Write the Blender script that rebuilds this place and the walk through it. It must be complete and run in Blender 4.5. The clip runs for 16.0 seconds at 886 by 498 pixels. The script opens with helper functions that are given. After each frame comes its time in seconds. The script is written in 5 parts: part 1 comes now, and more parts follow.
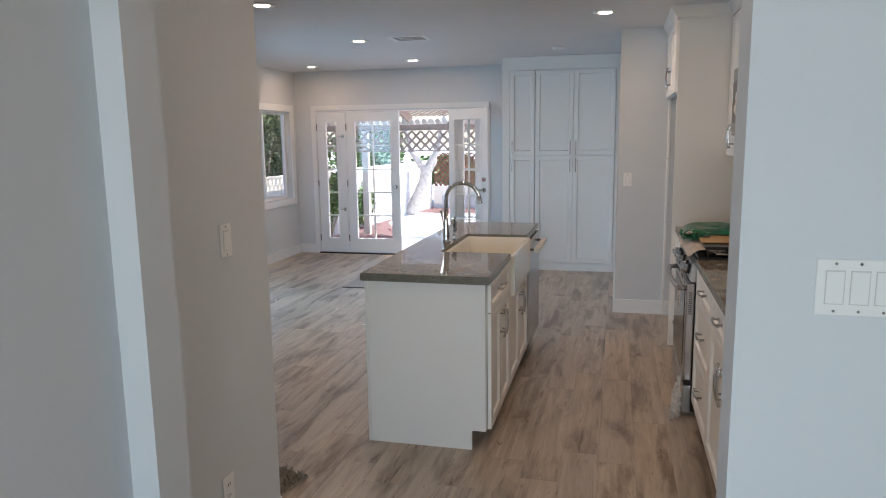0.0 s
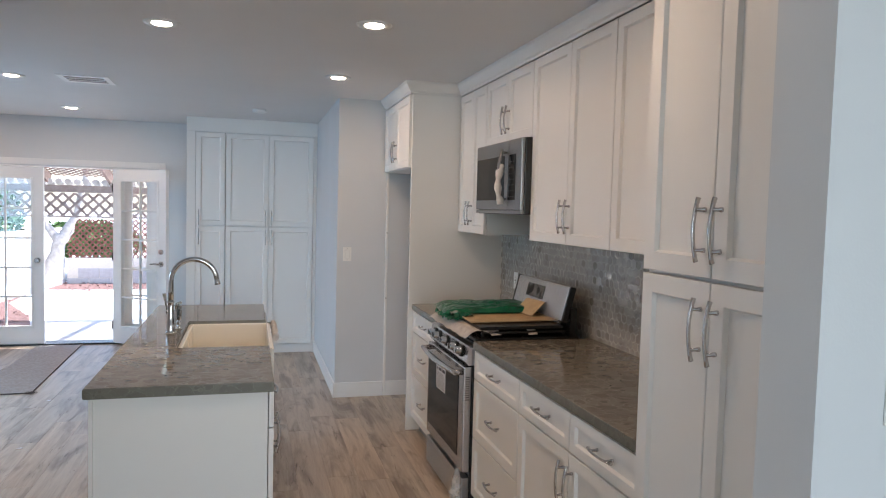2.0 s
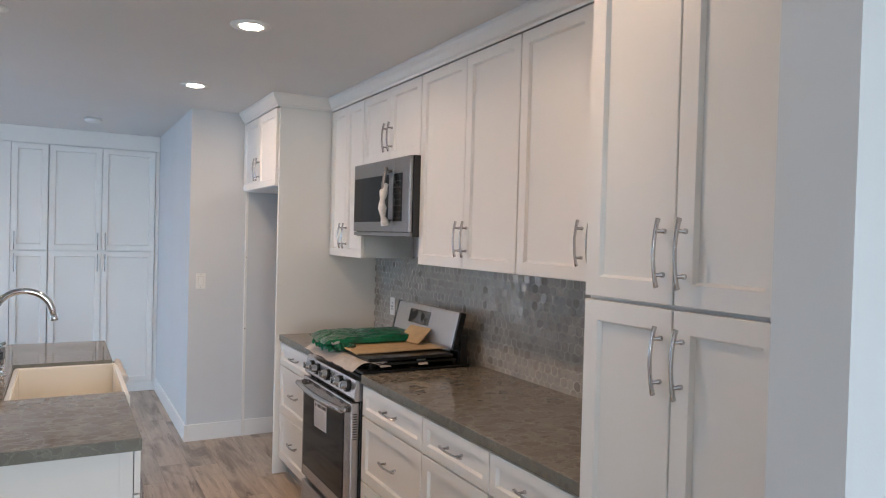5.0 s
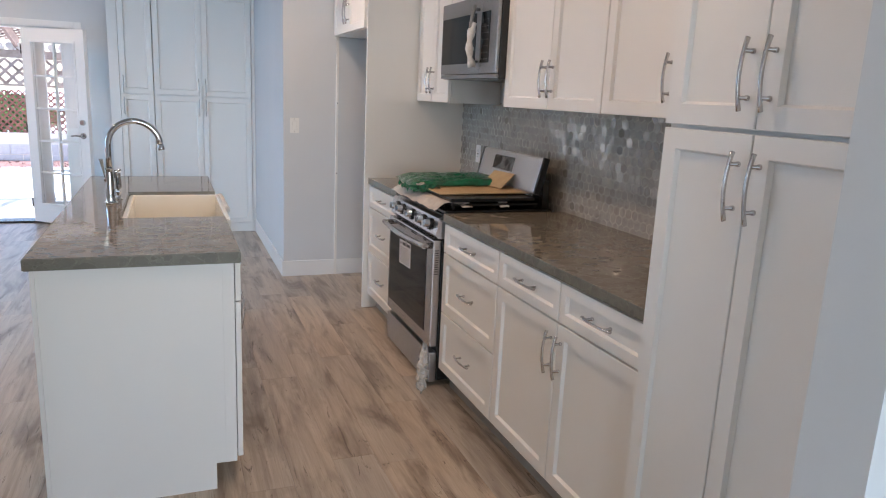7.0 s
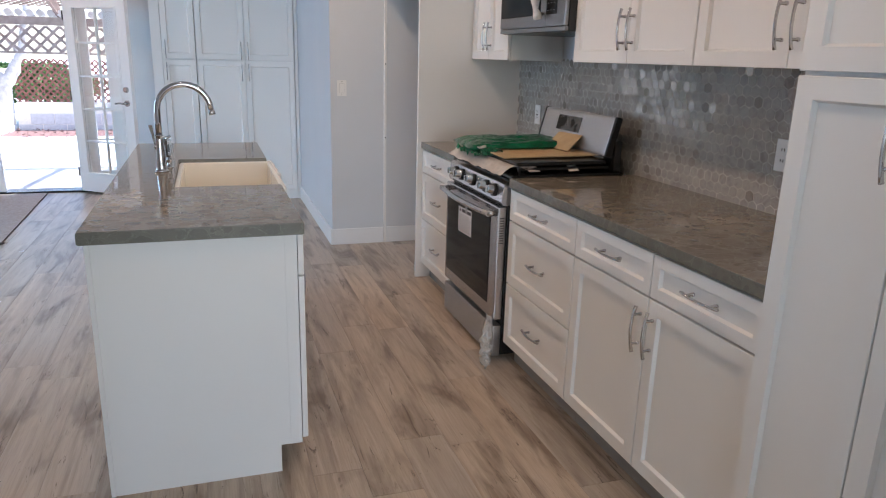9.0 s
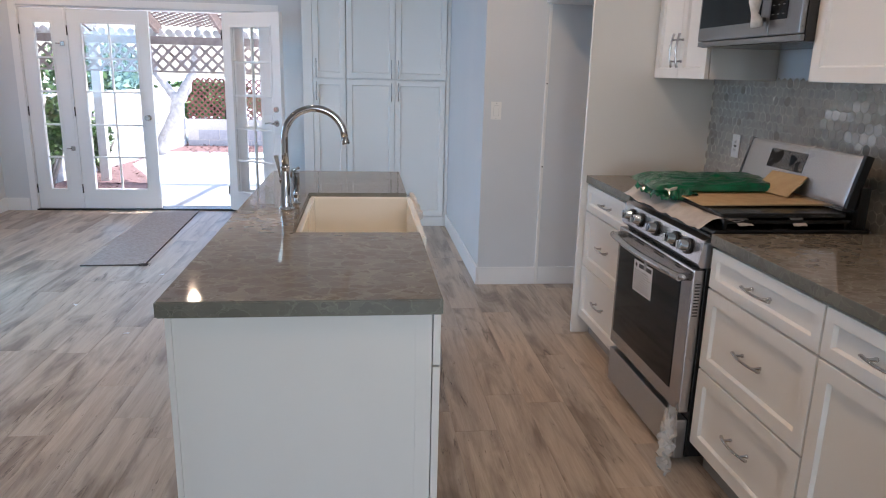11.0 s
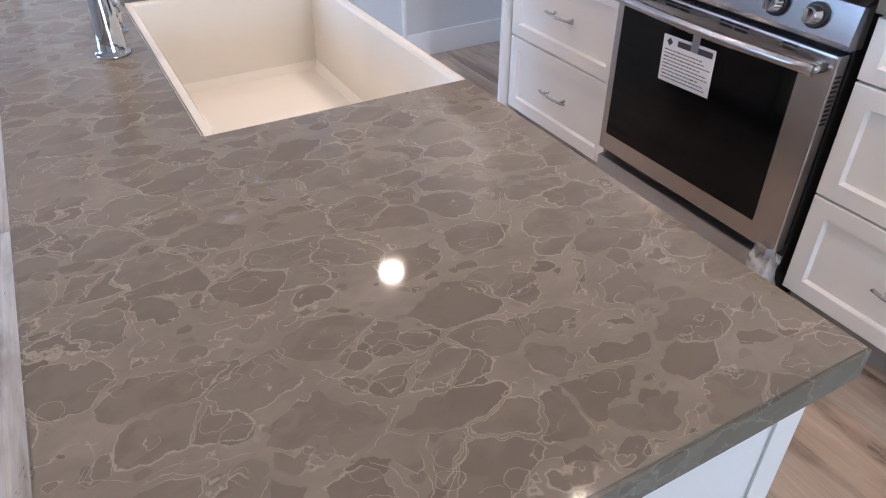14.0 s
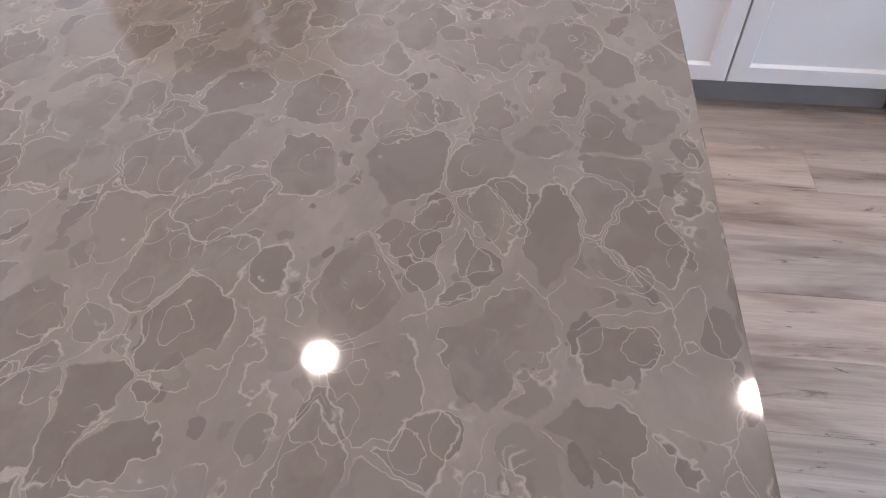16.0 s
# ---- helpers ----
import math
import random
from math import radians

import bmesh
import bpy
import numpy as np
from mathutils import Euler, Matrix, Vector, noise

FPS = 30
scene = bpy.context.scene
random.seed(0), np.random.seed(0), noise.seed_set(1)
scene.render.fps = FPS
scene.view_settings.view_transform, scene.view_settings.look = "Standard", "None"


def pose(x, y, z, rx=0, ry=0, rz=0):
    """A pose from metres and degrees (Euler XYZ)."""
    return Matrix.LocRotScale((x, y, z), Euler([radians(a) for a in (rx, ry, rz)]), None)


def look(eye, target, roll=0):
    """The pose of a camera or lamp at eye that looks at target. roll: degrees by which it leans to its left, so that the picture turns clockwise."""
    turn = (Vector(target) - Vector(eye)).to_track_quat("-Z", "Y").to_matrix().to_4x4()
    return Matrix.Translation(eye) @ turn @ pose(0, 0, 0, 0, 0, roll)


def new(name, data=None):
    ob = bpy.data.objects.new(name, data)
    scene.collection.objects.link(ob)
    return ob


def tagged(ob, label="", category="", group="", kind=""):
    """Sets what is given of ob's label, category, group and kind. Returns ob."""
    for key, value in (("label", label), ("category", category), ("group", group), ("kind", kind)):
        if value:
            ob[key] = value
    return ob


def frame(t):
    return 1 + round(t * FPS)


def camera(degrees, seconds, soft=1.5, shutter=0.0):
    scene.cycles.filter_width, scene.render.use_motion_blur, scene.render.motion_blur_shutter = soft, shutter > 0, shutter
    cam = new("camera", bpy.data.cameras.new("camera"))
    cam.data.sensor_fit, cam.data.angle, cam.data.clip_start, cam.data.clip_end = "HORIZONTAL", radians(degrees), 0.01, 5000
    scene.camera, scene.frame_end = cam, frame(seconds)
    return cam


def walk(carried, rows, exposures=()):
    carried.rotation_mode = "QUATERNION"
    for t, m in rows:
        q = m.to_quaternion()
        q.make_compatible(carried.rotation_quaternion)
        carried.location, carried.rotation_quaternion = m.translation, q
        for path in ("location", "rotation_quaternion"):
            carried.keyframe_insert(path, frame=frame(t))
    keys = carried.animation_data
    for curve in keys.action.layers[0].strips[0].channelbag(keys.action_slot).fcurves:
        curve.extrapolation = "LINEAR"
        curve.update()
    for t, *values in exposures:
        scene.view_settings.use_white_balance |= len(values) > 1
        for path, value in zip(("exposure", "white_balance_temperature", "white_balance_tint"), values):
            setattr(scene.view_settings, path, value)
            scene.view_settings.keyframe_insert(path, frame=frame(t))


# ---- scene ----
cam = camera(65.0, 16.0, soft=1.1)
METRES, EYE, TILT, LEAN, TURN = 8.0, 1.5, 0.0, 0.0, 14.8
EXPOSURES = [(0.0, 1.68, 6700, 12), (3.0, 2.07, 6550, 13), (8.0, 2.2, 6400, 14), (10.0, 1.95, 6300, 14), (12.5, 2.02, 6300, 13), (14.0, 2.68, 5550, 14), (16.0, 2.98, 5150, 15)]
PATH = [
    (0, (0.593, 2.718, 1.599), (0.113, 4.633, 1.279), -0.8),
    (0.5, (0.412, 2.879, 1.596), (0.198, 4.856, 1.385), 1.0),
    (1, (0.25, 3.077, 1.6), (0.185, 5.072, 1.479), 2.0),
    (1.5, (0.021, 3.143, 1.598), (0.323, 5.115, 1.448), -0.1),
    (2, (-0.097, 3.291, 1.59), (0.439, 5.214, 1.478), 1.5),
    (2.5, (-0.132, 3.494, 1.603), (0.544, 5.375, 1.522), 0.8),
    (3, (-0.201, 3.596, 1.612), (0.822, 5.315, 1.613), 1.7),
    (3.2, (-0.155, 3.676, 1.671), (0.925, 5.36, 1.679), 0.4),
    (5.3, (-0.239, 3.579, 1.576), (0.694, 5.346, 1.511), 1.6),
    (5.5, (-0.229, 3.539, 1.589), (0.686, 5.314, 1.478), 1.7),
    (6, (-0.23, 3.576, 1.539), (0.614, 5.372, 1.289), 1.7),
    (6.5, (-0.225, 3.567, 1.511), (0.575, 5.365, 1.156), 2.6),
    (7, (-0.216, 3.542, 1.48), (0.504, 5.358, 1.05), 2.7),
    (7.5, (-0.223, 3.566, 1.446), (0.441, 5.37, 0.892), 2.2),
    (8, (-0.214, 3.596, 1.416), (0.395, 5.383, 0.755), 1.9),
    (8.5, (-0.24, 3.696, 1.412), (0.386, 5.493, 0.797), 1.6),
    (9, (-0.277, 3.775, 1.444), (0.343, 5.601, 0.913), 1.6),
    (9.5, (-0.216, 3.926, 1.445), (0.242, 5.831, 1.042), 2.0),
    (10, (-0.138, 4.087, 1.471), (0.101, 6.031, 1.062), 2.2),
    (10.2, (-0.144, 4.113, 1.447), (0.053, 6.06, 1.036), 2.1),
    (12.3, (-0.363, 5.19, 1.439), (-0.058, 7.022, 0.697), -0.3),
    (12.5, (-0.393, 5.275, 1.43), (-0.033, 7.085, 0.659), 0.8),
    (13, (-0.394, 5.493, 1.397), (-0.029, 7.22, 0.458), -2.8),
    (13.5, (-0.428, 5.641, 1.37), (0.047, 7.234, 0.258), -0.7),
    (13.7, (-0.469, 5.701, 1.367), (0.166, 7.23, 0.245), -0.4),
    (14, (-0.555, 5.789, 1.352), (0.227, 7.211, 0.182), -0.2),
    (14.5, (-0.641, 5.854, 1.322), (0.32, 7.098, 0.085), 1.8),
    (15, (-0.669, 5.917, 1.312), (0.327, 6.91, -0.11), -2.8),
    (15.5, (-0.669, 6.047, 1.288), (0.472, 6.653, -0.239), -3.6),
    (16, (-0.705, 6.158, 1.28), (0.611, 6.324, -0.217), -1.2),
]
walk(cam, [(t, look(eye, target, roll)) for t, eye, target, roll in PATH], EXPOSURES)

# ---- world, sun, exposure ----
SUN_ELEV, SUN_AZ = 64.0, 72.0          # azimuth clockwise from +y, where the sun stands
world = bpy.data.worlds.new("sky")
scene.world = world
world.use_nodes = True
_nt = world.node_tree
_sky = _nt.nodes.new("ShaderNodeTexSky")
_sky.sky_type, _sky.sun_disc = "NISHITA", False
_sky.ozone_density = 3.0
_sky.sun_elevation, _sky.sun_rotation = radians(SUN_ELEV), radians(SUN_AZ)
_nt.links.new(_sky.outputs[0], _nt.nodes["Background"].inputs[0])
_nt.nodes["Background"].inputs[1].default_value = 0.15
sun = new("sun", bpy.data.lights.new("sun", "SUN"))
sun.data.energy, sun.data.angle, sun.data.color = 4.2, radians(0.5), (1.0, 0.97, 0.93)
_e, _a = radians(SUN_ELEV), radians(SUN_AZ)
sun.matrix_world = look((5, 5, 20), (5 - math.sin(_a) * math.cos(_e), 5 - math.cos(_a) * math.cos(_e), 20 - math.sin(_e)))


def area(name, centre, target, width, height, power, color=(1, 1, 1), spread=180):
    ob = new(name, bpy.data.lights.new(name, "AREA"))
    ob.data.shape, ob.data.size, ob.data.size_y = "RECTANGLE", width, height
    ob.data.energy, ob.data.color, ob.data.spread = power, color, radians(spread)
    ob.matrix_world = look(centre, target)
    return ob


DAY = (0.36, 0.68, 1.0)
area("daylight_front_window", (-0.1, 0.12, 1.5), (0.3, 5.0, 1.0), 2.0, 1.3, 23, (0.80, 0.93, 1.0))


# added blue fill that brightens the great room's floor and walls
area("west_fill_lamp", (-3.70, 8.5, 1.45), (-2.0, 9.2, 0.1), 1.6, 1.2, 13, DAY, 165)


# ---- materials ----
def nodes_of(name, rough=0.5, metal=0.0, base=(0.5, 0.5, 0.5)):
    m = bpy.data.materials.new(name)
    m.use_nodes = True
    b = m.node_tree.nodes["Principled BSDF"]
    b.inputs["Base Color"].default_value = (*base, 1)
    b.inputs["Roughness"].default_value, b.inputs["Metallic"].default_value = rough, metal
    return m, m.node_tree, b


def coords(nt, kind="Object", scale=(1, 1, 1), world_space=False):
    mp = nt.nodes.new("ShaderNodeMapping")
    mp.inputs["Scale"].default_value = scale
    if world_space:
        g = nt.nodes.new("ShaderNodeNewGeometry")
        nt.links.new(g.outputs["Position"], mp.inputs[0])
    else:
        tc = nt.nodes.new("ShaderNodeTexCoord")
        nt.links.new(tc.outputs[kind], mp.inputs[0])
    return mp.outputs[0]


def noise_tex(nt, vec, scale, detail=3.0, rough=0.55, distort=0.0):
    n = nt.nodes.new("ShaderNodeTexNoise")
    n.inputs["Scale"].default_value, n.inputs["Detail"].default_value = scale, detail
    n.inputs["Roughness"].default_value, n.inputs["Distortion"].default_value = rough, distort
    nt.links.new(vec, n.inputs["Vector"])
    return n.outputs[0]


def ramp(nt, fac, stops):
    r = nt.nodes.new("ShaderNodeValToRGB")
    els = r.color_ramp.elements
    while len(els) < len(stops):
        els.new(0.5)
    for el, (pos, col) in zip(els, stops):
        el.position, el.color = pos, (*col, 1)
    nt.links.new(fac, r.inputs[0])
    return r.outputs[0]


def mixc(nt, fac, a, b, mode="MIX"):
    m = nt.nodes.new("ShaderNodeMix")
    m.data_type, m.blend_type = "RGBA", mode
    for sock, val in ((m.inputs[0], fac), (m.inputs[6], a), (m.inputs[7], b)):
        if isinstance(val, (int, float)):
            sock.default_value = val
        elif isinstance(val, tuple):
            sock.default_value = (*val, 1)
        else:
            nt.links.new(val, sock)
    return m.outputs[2]


def calc(nt, op, a, b=0.0):
    m = nt.nodes.new("ShaderNodeMath")
    m.operation = op
    for sock, val in zip(m.inputs, (a, b)):
        if isinstance(val, (int, float)):
            sock.default_value = val
        else:
            nt.links.new(val, sock)
    return m.outputs[0]


def bump(nt, bsdf, height, strength=0.1, distance=0.01):
    b = nt.nodes.new("ShaderNodeBump")
    b.inputs["Strength"].default_value, b.inputs["Distance"].default_value = strength, distance
    nt.links.new(height, b.inputs["Height"])
    nt.links.new(b.outputs[0], bsdf.inputs["Normal"])


def painted(name, base, rough=0.6, var=0.04, bump_strength=0.06, bump_scale=220):
    m, nt, b = nodes_of(name, rough, 0, base)
    v = coords(nt, world_space=True)
    big = noise_tex(nt, v, 1.3, 3)
    lo, hi = tuple(c * (1 - var) for c in base), tuple(min(1, c * (1 + var)) for c in base)
    nt.links.new(ramp(nt, big, [(0.3, lo), (0.7, hi)]), b.inputs["Base Color"])
    fine = noise_tex(nt, v, bump_scale, 2)
    nt.links.new(calc(nt, "ADD", calc(nt, "MULTIPLY", noise_tex(nt, v, 9, 2), 0.12), rough - 0.06), b.inputs["Roughness"])
    bump(nt, b, fine, bump_strength, 0.002)
    return m


def mixed(name, stops, scale=8.0, rough=0.6, metal=0.0, stretch=(1, 1, 1), bump_strength=0.2, detail=5, distance=0.005, world_space=False):
    m, nt, b = nodes_of(name, rough, metal)
    v = coords(nt, "Object", stretch, world_space)
    n = noise_tex(nt, v, scale, detail, 0.6)
    nt.links.new(ramp(nt, n, stops), b.inputs["Base Color"])
    bump(nt, b, n, bump_strength, distance)
    return m


WALL = painted("wall_paint", (0.66, 0.685, 0.705), 0.65, 0.025, 0.12, 160)
CEIL = painted("ceiling_paint", (0.74, 0.74, 0.74), 0.8, 0.02, 0.1, 130)
TRIM = painted("trim_paint", (0.82, 0.83, 0.83), 0.4, 0.015, 0.03)
CAB = painted("cabinet_paint", (0.82, 0.815, 0.79), 0.38, 0.015, 0.03, 300)
CABEDGE = painted("cabinet_edge_paint", (0.80, 0.80, 0.78), 0.4, 0.02, 0.03, 300)
PLATE = painted("switch_plastic", (0.84, 0.84, 0.82), 0.3, 0.01, 0.01)
# grey carries the shade of the recess below the cabinets
KICK = mixed("shaded_toe_kick", [(0.3, (0.27, 0.265, 0.255)), (0.7, (0.35, 0.345, 0.33))], 6, 0.5)
# grey for the thin shade line around switch rockers
GAP, _, _ = nodes_of("rocker_gap_shade", 0.5, 0, (0.58, 0.58, 0.57))
HANDLECHROME, _, _ = nodes_of("chrome_pull", 0.10, 1.0, (0.56, 0.55, 0.55))
CHROME, _, _ = nodes_of("polished_chrome", 0.04, 1.0, (0.58, 0.59, 0.60))
NICKEL, _, _ = nodes_of("satin_nickel", 0.25, 1.0, (0.55, 0.54, 0.52))
BRONZE, _, _ = nodes_of("dark_bronze", 0.35, 1.0, (0.06, 0.055, 0.05))
BLACK, _, _ = nodes_of("black_enamel", 0.25, 0.0, (0.012, 0.012, 0.013))
BLACKGLASS, _, _bgl = nodes_of("black_oven_glass", 0.06, 0.0, (0.004, 0.0045, 0.005))
_bgl.inputs["IOR"].default_value = 1.28
FIRECLAY, _nt2, _b2 = nodes_of("white_fireclay", 0.12, 0.0, (0.82, 0.795, 0.72))
_b2.inputs["Coat Weight"].default_value = 0.4
GLASS, _ntg, _bg = nodes_of("window_glass", 0.0, 0.0, (1, 1, 1))
_bg.inputs["Transmission Weight"].default_value, _bg.inputs["IOR"].default_value = 1.0, 1.45


def brushed(name, base, rough, stretch):
    m, nt, b = nodes_of(name, rough, 1.0, base)
    n = noise_tex(nt, coords(nt, "Object", stretch), 60, 3)
    nt.links.new(ramp(nt, n, [(0.3, tuple(c * 0.82 for c in base)), (0.7, tuple(min(1, c * 1.12) for c in base))]), b.inputs["Base Color"])
    nt.links.new(calc(nt, "ADD", calc(nt, "MULTIPLY", n, 0.16), rough - 0.08), b.inputs["Roughness"])
    return m


STEEL = brushed("brushed_stainless_steel", (0.50, 0.48, 0.475), 0.24, (1, 1, 40))
DARKSTEEL = brushed("dark_slate_steel", (0.27, 0.265, 0.265), 0.30, (40, 1, 1))
STEELF = brushed("film_covered_steel", (0.45, 0.45, 0.455), 0.36, (3, 3, 30))


def stone(name, edge=False):
    m, nt, b = nodes_of(name, 0.12)
    v = coords(nt, world_space=True)
    wobble = nt.nodes.new("ShaderNodeTexNoise")
    wobble.inputs["Scale"].default_value, wobble.inputs["Detail"].default_value = 11, 4
    nt.links.new(v, wobble.inputs["Vector"])
    sub = nt.nodes.new("ShaderNodeVectorMath")
    sub.operation = "MULTIPLY_ADD"
    nt.links.new(wobble.outputs[1], sub.inputs[0])
    sub.inputs[1].default_value = (0.052, 0.052, 0.052)
    nt.links.new(v, sub.inputs[2])
    warped = sub.outputs[0]

    def cells(scale, feature, src=warped):
        c = nt.nodes.new("ShaderNodeTexVoronoi")
        c.feature, c.inputs["Scale"].default_value = feature, scale
        nt.links.new(src, c.inputs["Vector"])
        return c

    fine_w = nt.nodes.new("ShaderNodeTexNoise")
    fine_w.inputs["Scale"].default_value, fine_w.inputs["Detail"].default_value = 55, 3
    nt.links.new(v, fine_w.inputs["Vector"])
    sub2 = nt.nodes.new("ShaderNodeVectorMath")
    sub2.operation = "MULTIPLY_ADD"
    nt.links.new(fine_w.outputs[1], sub2.inputs[0])
    sub2.inputs[1].default_value = (0.013, 0.013, 0.013)
    nt.links.new(warped, sub2.inputs[2])
    st = nt.nodes.new("ShaderNodeMapping")
    st.inputs["Scale"].default_value, st.inputs["Rotation"].default_value = (0.75, 1.1, 1.0), (0, 0, 0.35)
    nt.links.new(sub2.outputs[0], st.inputs[0])
    w2 = st.outputs[0]
    big, small, tiny = cells(18, "F1", w2), cells(33, "F1", w2), cells(60, "F1", w2)
    edge1 = cells(18, "DISTANCE_TO_EDGE", w2)

    def rnd_of(c):
        s = nt.nodes.new("ShaderNodeSeparateColor")
        nt.links.new(c.outputs["Color"], s.inputs[0])
        return s.outputs

    rb, rs, rt = rnd_of(big), rnd_of(small), rnd_of(tiny)
    # large pebbles that nearly touch; the gaps open into pale filler here and there
    bcol = ramp(nt, rb[0], [(0.0, (0.172, 0.150, 0.126)), (0.45, (0.194, 0.171, 0.145)), (0.8, (0.207, 0.184, 0.157)), (1.0, (0.222, 0.199, 0.170))])
    mottle = noise_tex(nt, w2, 26, 5, 0.62)
    bcol = mixc(nt, calc(nt, "MULTIPLY", ramp(nt, mottle, [(0.46, (0, 0, 0)), (0.60, (1, 1, 1))]), 0.45), bcol, (0.146, 0.126, 0.106))
    open_ = ramp(nt, noise_tex(nt, v, 7.5, 4, 0.6), [(0.38, (0.0, 0.0, 0.0)), (0.52, (0.05, 0.05, 0.05)), (0.68, (0.30, 0.30, 0.30))])
    db = calc(nt, "ADD", big.outputs[0], calc(nt, "MULTIPLY", rb[2], 0.14))
    round_ = calc(nt, "MULTIPLY", calc(nt, "SUBTRACT", 0.71, db), 0.55)
    inside = calc(nt, "MINIMUM", calc(nt, "SUBTRACT", edge1.outputs[0], open_), round_)
    filler = ramp(nt, noise_tex(nt, w2, 14, 5, 0.65), [(0.35, (0.198, 0.174, 0.149)), (0.5, (0.220, 0.196, 0.168)), (0.66, (0.254, 0.229, 0.198))])
    # small and tiny pebbles in the filler
    scol = ramp(nt, rs[0], [(0.0, (0.150, 0.131, 0.110)), (0.5, (0.182, 0.162, 0.136)), (1.0, (0.218, 0.197, 0.167))])
    ds = calc(nt, "ADD", small.outputs[0], calc(nt, "MULTIPLY", rs[2], 0.16))
    filler = mixc(nt, calc(nt, "MULTIPLY", ramp(nt, ds, [(0.44, (1, 1, 1)), (0.46, (0, 0, 0))]), ramp(nt, rs[1], [(0.18, (0, 0, 0)), (0.19, (1, 1, 1))])), filler, scol)
    tcol = ramp(nt, rt[0], [(0.0, (0.155, 0.136, 0.115)), (1.0, (0.225, 0.204, 0.174))])
    filler = mixc(nt, calc(nt, "MULTIPLY", ramp(nt, tiny.outputs[0], [(0.28, (1, 1, 1)), (0.32, (0, 0, 0))]), ramp(nt, rt[1], [(0.5, (0, 0, 0)), (0.51, (1, 1, 1))])), filler, tcol)
    col = mixc(nt, ramp(nt, calc(nt, "ADD", inside, 0.5), [(0.497, (0, 0, 0)), (0.512, (1, 1, 1))]), filler, bcol)
    # thin pale veins along parts of the rims, broken by noise
    gate = ramp(nt, noise_tex(nt, v, 13, 4), [(0.44, (0, 0, 0)), (0.50, (1, 1, 1))])
    gate2 = ramp(nt, noise_tex(nt, v, 17, 3), [(0.50, (0, 0, 0)), (0.56, (1, 1, 1))])
    v1 = ramp(nt, calc(nt, "ABSOLUTE", inside), [(0.0, (1, 1, 1)), (0.011, (0, 0, 0))])
    v2 = ramp(nt, edge1.outputs[0], [(0.0, (1, 1, 1)), (0.010, (0, 0, 0))])
    v3 = ramp(nt, calc(nt, "ABSOLUTE", calc(nt, "SUBTRACT", ds, 0.45)), [(0.0, (1, 1, 1)), (0.014, (0, 0, 0))])
    for vv, g in ((v1, gate), (v2, gate2), (v3, gate)):
        col = mixc(nt, calc(nt, "MULTIPLY", calc(nt, "MULTIPLY", vv, g), 0.85), col, (0.350, 0.325, 0.282))
    # vertical faces: pulled halfway to a dark grey green, and rougher
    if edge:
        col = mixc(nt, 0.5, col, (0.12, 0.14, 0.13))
    col = mixc(nt, 1.0, col, (1.0, 0.99, 0.93), "MULTIPLY")
    nt.links.new(col, b.inputs["Base Color"])
    fine = noise_tex(nt, v, 60, 3)
    nt.links.new(calc(nt, "ADD", calc(nt, "MULTIPLY", fine, 0.04), 0.22 if edge else 0.03), b.inputs["Roughness"])
    return m


STONE, STONE_EDGE = stone("pebbled_brown_quartz"), stone("darker_quartz_edge", True)


